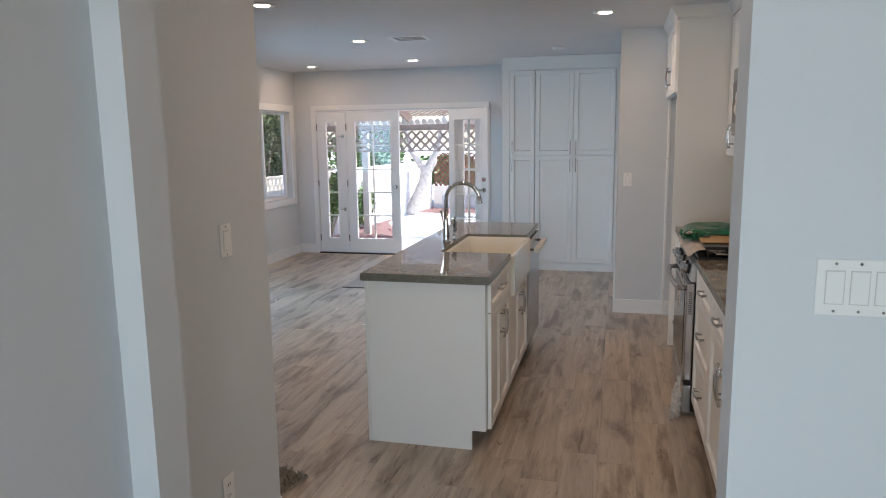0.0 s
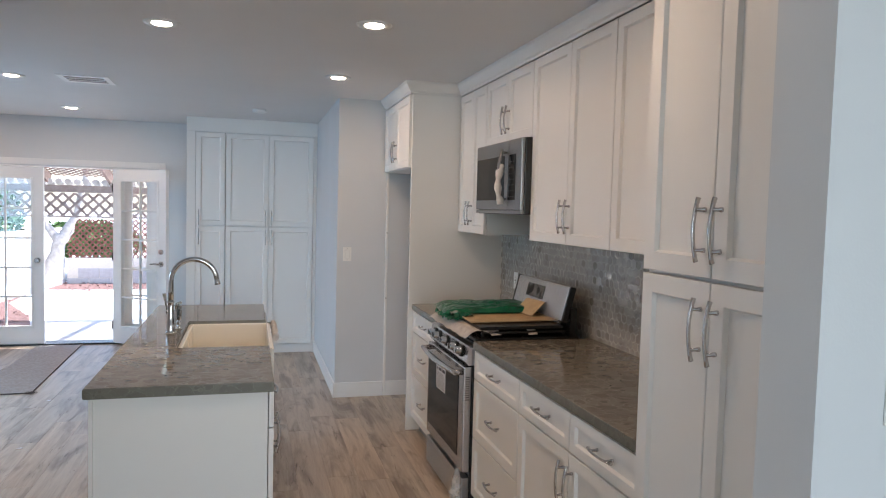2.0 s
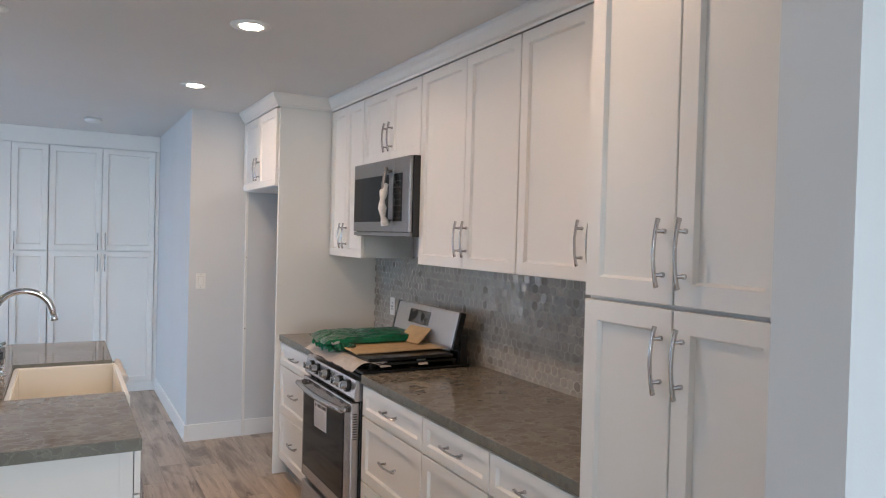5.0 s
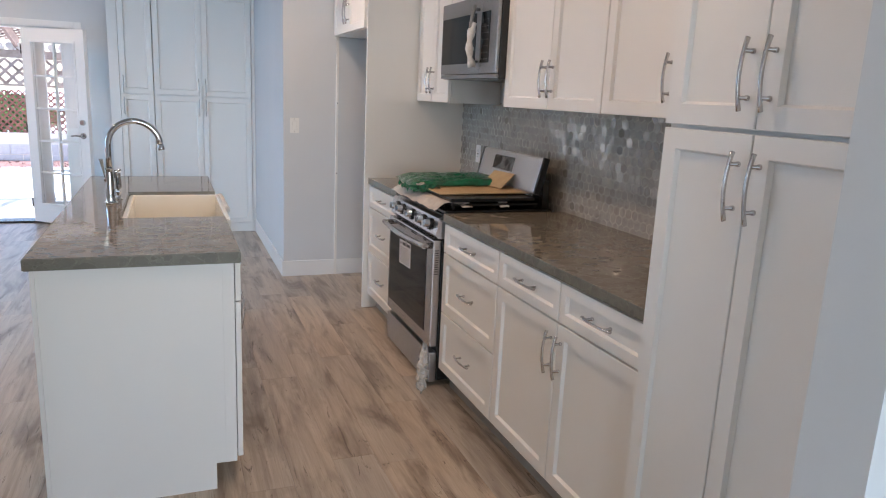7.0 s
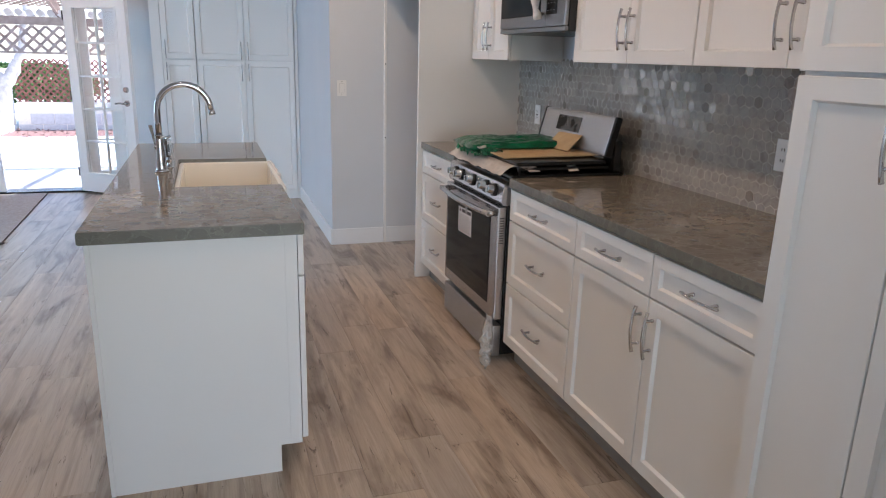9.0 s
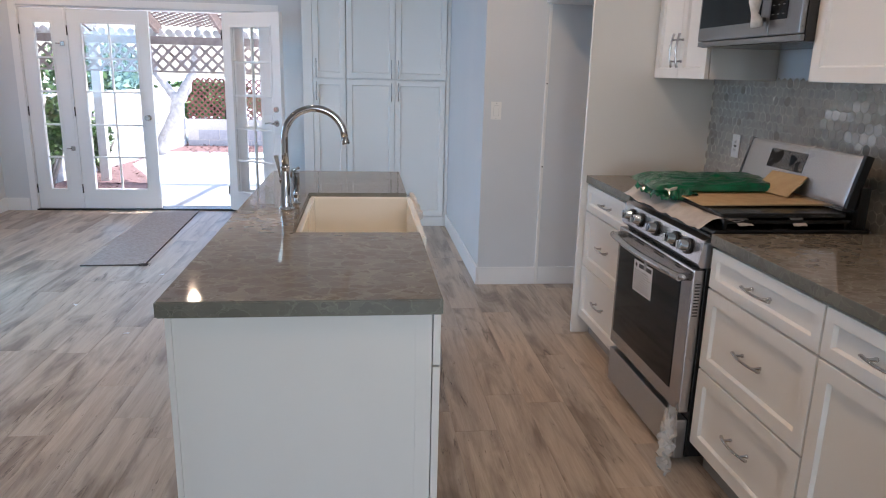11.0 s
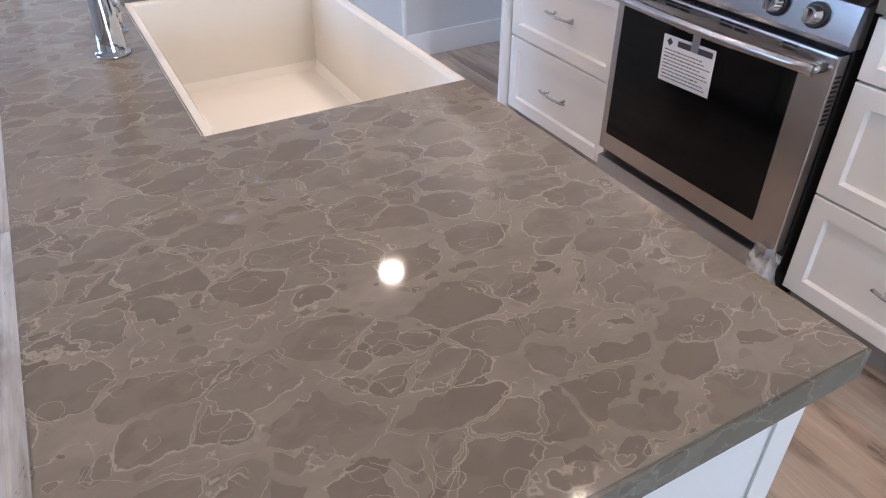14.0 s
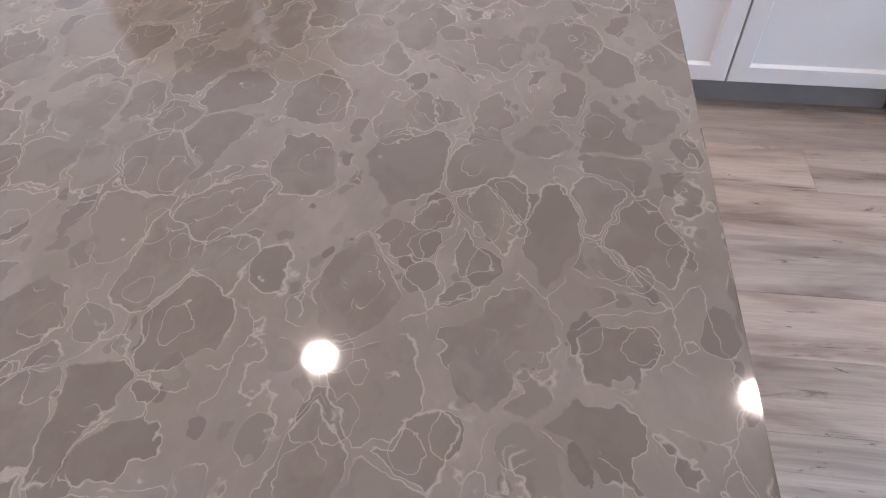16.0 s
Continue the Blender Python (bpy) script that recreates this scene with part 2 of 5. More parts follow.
def floor_wood():
    m, nt, b = nodes_of("grey_brown_vinyl_planks", 0.32)
    info = nt.nodes.new("ShaderNodeObjectInfo")
    isle = nt.nodes.new("ShaderNodeNewGeometry")
    rnd = calc(nt, "FRACT", calc(nt, "ADD", info.outputs["Random"], isle.outputs["Random Per Island"]))
    shift = nt.nodes.new("ShaderNodeCombineXYZ")
    nt.links.new(calc(nt, "MULTIPLY", rnd, 37.0), shift.inputs[0])
    nt.links.new(calc(nt, "MULTIPLY", rnd, 91.0), shift.inputs[1])
    add = nt.nodes.new("ShaderNodeVectorMath")
    nt.links.new(isle.outputs["Position"], add.inputs[0])
    nt.links.new(shift.outputs[0], add.inputs[1])

    def stretched(along):
        mp = nt.nodes.new("ShaderNodeMapping")
        mp.inputs["Scale"].default_value = (1, along, 1)
        nt.links.new(add.outputs[0], mp.inputs[0])
        return mp.outputs[0]

    cloud = noise_tex(nt, stretched(0.22), 7.0, 4, 0.55, 0.7)        # dark weathered patches
    figure = noise_tex(nt, stretched(0.07), 16, 5, 0.6, 1.1)         # long soft figure
    streak = noise_tex(nt, stretched(0.12), 20, 6, 0.7, 1.8)         # short dark checks
    grain = noise_tex(nt, stretched(0.035), 190, 3, 0.6)             # fine grain
    rings = noise_tex(nt, stretched(0.22), 13, 8, 0.74, 3.4)         # knots
    light = ramp(nt, figure, [(0.30, (0.35, 0.278, 0.217)), (0.48, (0.470, 0.388, 0.310)), (0.70, (0.575, 0.492, 0.405))])
    dark = ramp(nt, figure, [(0.30, (0.155, 0.115, 0.085)), (0.55, (0.255, 0.200, 0.155)), (0.72, (0.33, 0.27, 0.215))])
    base = mixc(nt, ramp(nt, cloud, [(0.48, (0, 0, 0)), (0.57, (0.42, 0.42, 0.42)), (0.66, (1, 1, 1))]), light, dark)
    checks = calc(nt, "MULTIPLY", ramp(nt, streak, [(0.58, (0, 0, 0)), (0.66, (1, 1, 1))]), ramp(nt, cloud, [(0.44, (0.04, 0.04, 0.04)), (0.58, (0.95, 0.95, 0.95))]))
    base = mixc(nt, checks, base, (0.12, 0.085, 0.062))
    knot = calc(nt, "MULTIPLY", ramp(nt, rings, [(0.625, (0, 0, 0)), (0.665, (1, 1, 1))]), 0.8)
    base = mixc(nt, knot, base, (0.085, 0.058, 0.042))
    base = mixc(nt, calc(nt, "MULTIPLY", ramp(nt, grain, [(0.36, (1, 1, 1)), (0.55, (0, 0, 0))]), 0.17), base, (0.17, 0.125, 0.09))
    tone = ramp(nt, rnd, [(0.0, (0.84, 0.86, 0.89)), (0.35, (1.0, 0.99, 0.97)), (0.65, (0.93, 0.91, 0.89)), (1.0, (1.05, 1.0, 0.94))])
    nt.links.new(mixc(nt, 1.0, base, tone, "MULTIPLY"), b.inputs["Base Color"])
    nt.links.new(calc(nt, "ADD", calc(nt, "MULTIPLY", grain, 0.18), 0.26), b.inputs["Roughness"])
    bump(nt, b, grain, 0.12, 0.002)
    return m


PLANK = floor_wood()
SEAM, _, _ = nodes_of("plank_joint", 0.8, 0, (0.10, 0.08, 0.065))


def tile_mat():
    m, nt, b = nodes_of("marble_hexagon_tile", 0.12)
    info = nt.nodes.new("ShaderNodeObjectInfo")
    geo = nt.nodes.new("ShaderNodeNewGeometry")
    rnd = calc(nt, "FRACT", calc(nt, "ADD", info.outputs["Random"], geo.outputs["Random Per Island"]))
    v = coords(nt, world_space=True)
    n = noise_tex(nt, v, 14, 5, 0.65, 1.0)
    base = ramp(nt, rnd, [(0.0, (0.27, 0.25, 0.22)), (0.05, (0.34, 0.315, 0.28)), (0.12, (0.405, 0.38, 0.34)), (0.85, (0.450, 0.425, 0.385)), (1.0, (0.47, 0.44, 0.39))])
    veins = ramp(nt, n, [(0.35, (0.74, 0.74, 0.74)), (0.5, (1, 1, 1)), (0.62, (0.84, 0.82, 0.80))])
    nt.links.new(mixc(nt, 1.0, base, veins, "MULTIPLY"), b.inputs["Base Color"])
    nt.links.new(calc(nt, "ADD", calc(nt, "MULTIPLY", n, 0.06), 0.015), b.inputs["Roughness"])
    bump(nt, b, noise_tex(nt, v, 45, 2), 0.25, 0.0015)
    return m


TILE = tile_mat()
GROUT = mixed("pale_grout", [(0.3, (0.70, 0.67, 0.60)), (0.7, (0.80, 0.77, 0.70))], 40, 0.8)
RUG = mixed("taupe_woven_mat", [(0.3, (0.30, 0.27, 0.255)), (0.7, (0.42, 0.385, 0.365))], 40, 0.95, bump_strength=0.6)
SHAG = mixed("mottled_shag", [(0.3, (0.16, 0.15, 0.12)), (0.7, (0.46, 0.42, 0.35))], 60, 0.95, bump_strength=0.8)
CARD = mixed("brown_cardboard", [(0.3, (0.42, 0.28, 0.14)), (0.7, (0.52, 0.36, 0.19))], 20, 0.85)
PAPER = mixed("cream_packing_paper", [(0.3, (0.40, 0.355, 0.315)), (0.7, (0.54, 0.485, 0.43))], 14, 0.85, bump_strength=0.4)
WHITEPAPER, _, _ = nodes_of("white_label_paper", 0.6, 0, (0.78, 0.79, 0.82))
KEYMARK, _, _ = nodes_of("grey_key_print", 0.6, 0, (0.22, 0.22, 0.22))
INK, _, _ = nodes_of("printed_ink", 0.6, 0, (0.05, 0.05, 0.06))
GREENPLASTIC, _ngp, _bgp = nodes_of("green_plastic_bag", 0.22, 0, (0.003, 0.105, 0.046))
_bgp.inputs["Coat Weight"].default_value = 0.5
_vgp = coords(_ngp, world_space=True)
_ngp.links.new(ramp(_ngp, noise_tex(_ngp, _vgp, 22, 4), [(0.35, (0.002, 0.075, 0.033)), (0.65, (0.006, 0.150, 0.066))]), _bgp.inputs["Base Color"])
bump(_ngp, _bgp, noise_tex(_ngp, _vgp, 55, 4, 0.6, 1.5), 0.9, 0.006)
CLEARPLASTIC, _, _bcp = nodes_of("clear_plastic_film", 0.12, 0, (0.85, 0.87, 0.88))
_bcp.inputs["Alpha"].default_value = 0.34
FILM, _, _bfl = nodes_of("clear_protective_film", 0.08, 0, (0.9, 0.92, 0.93))
_bfl.inputs["Alpha"].default_value = 0.13
FOAM = mixed("white_foam_wrap", [(0.3, (0.55, 0.53, 0.50)), (0.7, (0.80, 0.78, 0.75))], 30, 0.6, bump_strength=0.5)
CONCRETE = mixed("sunlit_concrete", [(0.3, (0.50, 0.52, 0.55)), (0.7, (0.60, 0.62, 0.65))], 3, 0.9, bump_strength=0.2)
BLOCK = mixed("pale_block", [(0.3, (0.46, 0.47, 0.49)), (0.7, (0.58, 0.59, 0.61))], 14, 0.9, bump_strength=0.4)
MULCH = mixed("red_mulch", [(0.3, (0.09, 0.045, 0.045)), (0.7, (0.20, 0.125, 0.125))], 40, 0.95, bump_strength=0.8)
REDWOOD = mixed("red_brown_lattice_wood", [(0.3, (0.16, 0.06, 0.045)), (0.7, (0.27, 0.12, 0.09))], 12, 0.8)
PALEWOOD = mixed("weathered_pergola_wood", [(0.3, (0.22, 0.16, 0.14)), (0.7, (0.36, 0.27, 0.24))], 9, 0.85, stretch=(1, 1, 6))
# darker copy of the white wood: the pergola roof's shade as colour
SHADEWOOD = mixed("roof_shaded_wood", [(0.3, (0.33, 0.28, 0.26)), (0.7, (0.48, 0.42, 0.40))], 9, 0.8)
WHITEWOOD = mixed("white_painted_wood", [(0.3, (0.68, 0.67, 0.65)), (0.7, (0.78, 0.77, 0.75))], 9, 0.6)
BARK = mixed("pale_bark", [(0.3, (0.36, 0.32, 0.29)), (0.7, (0.58, 0.54, 0.50))], 12, 0.9, bump_strength=0.6, distance=0.01)
LEAF = mixed("leaves", [(0.3, (0.035, 0.085, 0.02)), (0.7, (0.10, 0.19, 0.045))], 5, 0.55)
LAMPGLOW = bpy.data.materials.new("lamp_glow")
LAMPGLOW.use_nodes = True
_lb = LAMPGLOW.node_tree.nodes["Principled BSDF"]
_lb.inputs["Emission Color"].default_value, _lb.inputs["Emission Strength"].default_value = (1.0, 0.86, 0.68, 1), 9.0


# ---- mesh helpers ----
def box(bm, x0, x1, y0, y1, z0, z1, bevel=0.0):
    m = Matrix.Translation(((x0 + x1) / 2, (y0 + y1) / 2, (z0 + z1) / 2)) @ Matrix.Diagonal((abs(x1 - x0), abs(y1 - y0), abs(z1 - z0), 1))
    out = bmesh.ops.create_cube(bm, size=1, matrix=m)
    if bevel:
        edges = list({e for v in out["verts"] for e in v.link_edges})
        bmesh.ops.bevel(bm, geom=edges, offset=bevel, segments=2, affect="EDGES", profile=0.6)
    return out["verts"]


def boxed(*args, bevel=0.0):
    bm = bmesh.new()
    box(bm, *args, bevel=bevel)
    return bm


def tube(bm, pts, radius, sides=12, flat=1.0, cap=True):
    """A tube along points; radius may be a list."""
    pts = [Vector(p) for p in pts]
    n = len(pts)
    radii = radius if isinstance(radius, (list, tuple)) else [radius] * n
    side = None
    rings = []
    for i, p in enumerate(pts):
        t = (pts[min(i + 1, n - 1)] - pts[max(i - 1, 0)]).normalized()
        if side is None:
            side = t.cross(Vector((0, 0, 1)) if abs(t.z) < 0.9 else Vector((0, 1, 0))).normalized()
        side = (side - t * side.dot(t)).normalized()
        up = t.cross(side)
        rings.append([bm.verts.new(p + (side * math.cos(a) + up * math.sin(a) * flat) * radii[i]) for a in [2 * math.pi * k / sides for k in range(sides)]])
    for a, b in zip(rings, rings[1:]):
        for k in range(sides):
            f = bm.faces.new((a[k], a[(k + 1) % sides], b[(k + 1) % sides], b[k]))
            f.smooth = True
    if cap:
        bm.faces.new(rings[0][::-1])
        bm.faces.new(rings[-1])


def lathe(bm, profile, centre=(0, 0, 0), sides=24):
    """profile: (radius, z) pairs, about z."""
    cx, cy, cz = centre
    rings = [[bm.verts.new((cx + r * math.cos(2 * math.pi * k / sides), cy + r * math.sin(2 * math.pi * k / sides), cz + z)) for k in range(sides)] for r, z in profile]
    for a, b in zip(rings, rings[1:]):
        for k in range(sides):
            f = bm.faces.new((a[k], a[(k + 1) % sides], b[(k + 1) % sides], b[k]))
            f.smooth = True
    bm.faces.new(rings[0][::-1])
    bm.faces.new(rings[-1])


def part(name, bm, material, parent=None, label="", m=None, kind=""):
    me = bpy.data.meshes.new(name)
    bmesh.ops.recalc_face_normals(bm, faces=bm.faces)
    bm.to_mesh(me)
    bm.free()
    me.materials.append(material)
    ob = new(name, me)
    ob.parent = parent
    if m is not None:
        ob.matrix_basis = m
    return tagged(ob, label=label, kind=kind)


def thing(name, label, category, m=None, group="", kind=""):
    ob = new(name)
    if m is not None:
        ob.matrix_basis = m
    return tagged(ob, label, category, group, kind)


def built(name, bm, material, label="", kind="structure", category=""):
    return tagged(part(name, bm, material, None, label, kind=kind), category=category)


# ---- room shell ----
H = 2.485
WX0, WX1, WY1 = -3.735, 1.70, 11.70      # great room: side walls and the wall of the patio doors
HALL_Y0 = 0.0

floor = built("floor", boxed(-4.0, 3.4, -0.2, 11.85, -0.12, -0.004), SEAM, "grey brown oak-look vinyl plank floor with knots and staggered joints")
ceiling = built("ceiling", boxed(-3.9, 3.4, -0.2, 11.85, H, H + 0.12), CEIL, "smooth white painted ceiling with small recessed lights")

bm = bmesh.new()                                     # wall of the patio doors, with its opening
DOX0, DOX1, DOZ = -3.445, -1.065, 1.955
box(bm, WX0 - 0.14, DOX0, WY1, WY1 + 0.14, 0, H)
box(bm, DOX1, 1.9, WY1, WY1 + 0.14, 0, H)
box(bm, DOX0, DOX1, WY1, WY1 + 0.14, DOZ, H)
built("wall_north", bm, WALL, "pale blue grey painted wall around the patio doors")

bm = bmesh.new()                                     # west wall with its window
# W2 is an added opening, out of view, behind the west fill lamp
W1, W2 = (10.12, 11.53, 0.79, 1.955), (7.65, 9.35, 0.80, 2.10)
for a, b in ((4.255, W2[0]), (W2[1], W1[0]), (W1[1], WY1 + 0.14)):
    box(bm, WX0 - 0.14, WX0, a, b, 0, H)
for a, b, lo, hi in (W1, W2):
    box(bm, WX0 - 0.14, WX0, a, b, 0, lo)
    box(bm, WX0 - 0.14, WX0, a, b, hi, H)
built("wall_west", bm, WALL, "pale blue grey painted side wall with a window")

built("wall_east", boxed(WX1, WX1 + 0.14, 4.395, 9.06, 0, H), WALL, "painted wall behind the kitchen run")
built("wall_alcove", boxed(0.74, 1.84, 9.06, 9.20, 0, H), WALL, "warm white wall end with a light switch")
built("wall_pantry_side", boxed(0.60, 0.74, 9.06, WY1, 0, H), WALL, "pale wall beside the tall storage cabinets")
built("wall_hall_right", boxed(0.845, 3.3, 4.255, 4.395, 0, H), WALL, "pale painted wall with a switch plate")
built("wall_hall_left", boxed(-0.83, -0.605, 4.255, 4.395, 0, H), WALL, "painted wall end at the opening")
built("wall_hall_side", boxed(-0.83, -0.69, -0.1, 4.255, 0, H), WALL, "painted hall wall")
built("wall_stub", boxed(-0.87, -0.73, 4.395, 5.16, 0, H), WALL, "warm white painted partition wall with a light switch")
built("wall_south_great_room", boxed(WX0, -0.87, 4.255, 4.395, 0, H), WALL, "painted wall closing the great room")
bm = bmesh.new()
box(bm, -0.83, 3.3, -0.14, 0.0, 0, 0.8)
box(bm, -0.83, 3.3, -0.14, 0.0, 2.2, H)
box(bm, -0.83, -0.6, -0.14, 0.0, 0.8, 2.2)
box(bm, 1.6, 3.3, -0.14, 0.0, 0.8, 2.2)
built("wall_south", bm, WALL, "painted wall with a front window")
built("wall_front_room_east", boxed(3.3, 3.44, -0.14, 4.395, 0, H), WALL, "painted side wall")


def baseboard(x0, x1, y0, y1):
    bm = bmesh.new()
    box(bm, x0, x1, y0, y1, 0.0, 0.125, bevel=0.003)
    tagged(part("baseboard", bm, TRIM), "white painted square baseboard", kind="structure")


baseboard(-3.733, DOX0 - 0.06, WY1 - 0.015, WY1 - 0.001)
baseboard(DOX1 + 0.06, -0.735, WY1 - 0.015, WY1 - 0.001)
baseboard(WX0 + 0.001, WX0 + 0.015, 4.41, WY1 - 0.02)
baseboard(0.585, 0.599, 9.045, 10.93)
baseboard(0.60, 1.005, 9.045, 9.059)
baseboard(1.027, 1.69, 9.045, 9.059)
baseboard(-0.729, -0.715, 4.41, 5.16)
baseboard(-0.87, -0.73, 5.161, 5.175)
baseboard(0.87, 3.3, 4.24, 4.254)


# ---- patio doors ----
def casing(x0, x1, ztop, y, w=0.065, d=0.016):
    for n, a in (("casing", (x0 - w, x0, y - d, y, 0, ztop + w)), ("casing", (x1, x1 + w, y - d, y, 0, ztop + w)), ("casing", (x0 + 0.0005, x1 - 0.0005, y - d, y, ztop, ztop + w))):
        tagged(part("trim", boxed(*a, bevel=0.003), TRIM), "white painted door casing", kind="structure")


casing(-3.43, -1.08, 1.965, WY1)
door_frame = tagged(new("door_frame"), "white painted frame of the patio doors with dark threshold", "door frame", kind="structure")
JY0, JY1 = WY1 + 0.001, WY1 + 0.135
for x0, x1 in ((-3.445, -3.425), (-3.015, -2.995), (-1.505, -1.485), (-1.085, -1.065)):
    part("jamb", boxed(x0, x1, JY0, JY1, 0.02, 1.945, bevel=0.002), TRIM, door_frame)
part("head", boxed(-3.445, -1.065, JY0, JY1, 1.945, 1.955), TRIM, door_frame)
part("threshold", boxed(-3.445, -1.065, JY0 - 0.02, JY1 + 0.03, 0.0, 0.018, bevel=0.004), BLACK, door_frame, "dark metal threshold")


def glazed_leaf(name, width, cols, label, m, lever=False, glass_margin=None, hinge_side=-1, zt=1.938):
    """A leaf from x = 0 to width, its inner face at y = 0, 44 mm thick."""
    d = thing(name, label, "door", m)
    gm = glass_margin or 0.12
    z0, zb, zg = 0.02, 0.215, zt - 0.13
    bm = bmesh.new()
    box(bm, 0, gm, 0, 0.044, z0, zt)
    box(bm, width - gm, width, 0, 0.044, z0, zt)
    box(bm, gm, width - gm, 0, 0.044, z0, zb)
    box(bm, gm, width - gm, 0, 0.044, zg, zt)
    part("leaf", bm, TRIM, d)
    bm = bmesh.new()
    w = 0.018
    for a in ((gm - w, gm, zb - w, zg + w), (width - gm, width - gm + w, zb - w, zg + w), (gm, width - gm, zb - w, zb), (gm, width - gm, zg, zg + w)):
        box(bm, a[0], a[1], -0.008, -0.0005, a[2], a[3], bevel=0.003)
    part("glass_bead", bm, TRIM, d)
    gw, rows = (width - 2 * gm) / cols, 5
    gh = (zg - zb) / rows
    for k in range(1, cols):
        part("muntin", boxed(gm + gw * k - 0.009, gm + gw * k + 0.009, 0.008, 0.036, zb, zg, bevel=0.003), TRIM, d)
    for k in range(1, rows):
        part("muntin", boxed(gm, width - gm, 0.0085, 0.0355, zb + gh * k - 0.009, zb + gh * k + 0.009, bevel=0.003), TRIM, d)
    for i in range(cols):
        for j in range(rows):
            p = part("pane", boxed(gm + gw * i + 0.0005, gm + gw * (i + 1) - 0.0005, 0.02, 0.024, zb + gh * j, zb + gh * (j + 1)), GLASS, d)
            p.visible_shadow = False
    for z in (0.22, 0.98, 1.74):
        bm = bmesh.new()
        x = -0.004 if hinge_side < 0 else width + 0.004
        tube(bm, [(x, -0.006, z - 0.045), (x, -0.006, z + 0.045)], 0.006, 8)
        part("hinge", bm, BRONZE, d, "dark bronze hinge")
    if lever:
        x = width - 0.06 if hinge_side < 0 else 0.06
        s = -1 if hinge_side < 0 else 1
        for side, y in ((-1, 0.0), (1, 0.044)):
            bm = bmesh.new()
            tube(bm, [(x, y, 0.93), (x, y + side * 0.012, 0.93)], 0.03, 16)
            tube(bm, [(x, y + side * 0.012, 0.93), (x, y + side * 0.05, 0.93)], 0.009, 10)
            tube(bm, [(x, y + side * 0.05, 0.93), (x + s * 0.05, y + side * 0.052, 0.933), (x + s * 0.11, y + side * 0.045, 0.925)], [0.01, 0.009, 0.007], 10)
            part("lever", bm, NICKEL, d, "satin nickel lever handle")
            bm = bmesh.new()
            tube(bm, [(x, y, 1.06), (x, y + side * 0.02, 1.06)], [0.028, 0.024], 16)
            part("deadbolt", bm, NICKEL, d, "satin nickel deadbolt")
    return d


Y_LEAF = WY1 + 0.01
side1 = glazed_leaf("glazed_side_door", 0.40, 1, "narrow white side door with one column of panes, closed", pose(-3.42, Y_LEAF, 0), glass_margin=0.125)
closed = glazed_leaf("patio_door", 0.742, 2, "closed white patio door with ten glass panes", pose(-2.992, Y_LEAF, 0), lever=False)
side2 = glazed_leaf("glazed_side_door", 0.40, 1, "narrow white side door behind the open leaf", pose(-1.485, Y_LEAF, 0), glass_margin=0.125)
glazed_leaf("patio_door", 0.742, 2, "white ten-pane patio door standing wide open into the room", pose(-1.55, Y_LEAF - 0.045, 0, 0, 0, -37), lever=True)
for z in (0.62, 1.62):
    lt = thing("door_latch", "small satin nickel flip latch on the side door", "latch", pose(-3.06, Y_LEAF - 0.001, z), group="side door latches")
    bm = bmesh.new(); box(bm, -0.006, 0.032, -0.012, 0, -0.022, 0.022, bevel=0.003)
    part("plate", bm, NICKEL, lt)
    bm = bmesh.new(); tube(bm, [(-0.045, -0.016, 0), (-0.004, -0.016, 0)], 0.005, 8)
    part("arm", bm, NICKEL, lt)
bm = bmesh.new(); tube(bm, [(0, 0, 0), (0, -0.01, 0)], 0.03, 16); tube(bm, [(0, -0.0102, 0), (0, -0.03, 0), (0, -0.045, 0), (0, -0.06, 0)], [0.01, 0.012, 0.026, 0.018], 16)
part("door_knob", bm, NICKEL, closed, "round satin nickel knob", m=pose(0.682, -0.0005, 0.93))


# ---- windows ----
def slider_window(y0, y1, z0, z1, name):
    w = tagged(new(name), "white sliding window with a painted casing", "window", kind="structure")
    c = 0.085
    x = WX0
    bm = bmesh.new()
    box(bm, x, x + 0.018, y0 - c, y0, z0 - c, z1 + c, bevel=0.003)
    box(bm, x, x + 0.018, y1, y1 + c, z0 - c, z1 + c, bevel=0.003)
    box(bm, x, x + 0.018, y0, y1, z1, z1 + c, bevel=0.003)
    box(bm, x, x + 0.018, y0, y1, z0 - c, z0, bevel=0.003)
    part("casing", bm, TRIM, w)
    mid = (y0 + y1) / 2
    for n, (a, b, xo) in enumerate(((y0, mid + 0.02, -0.05), (mid - 0.02, y1, -0.085))):
        bm = bmesh.new()
        for q in ((a, a + 0.04, z0, z1), (b - 0.04, b, z0, z1), (a + 0.04, b - 0.04, z0, z0 + 0.04), (a + 0.04, b - 0.04, z1 - 0.04, z1)):
            box(bm, x + xo - 0.012, x + xo + 0.018, q[0], q[1], q[2], q[3])
        part("window_frame", bm, TRIM, w)
        p = part("pane", boxed(x + xo, x + xo + 0.004, a + 0.04, b - 0.04, z0 + 0.04, z1 - 0.04), GLASS, w)
        p.visible_shadow = False


slider_window(*W1, "window_1")
# unseen window, added to go with the west fill lamp
slider_window(*W2, "unseen_window_2")


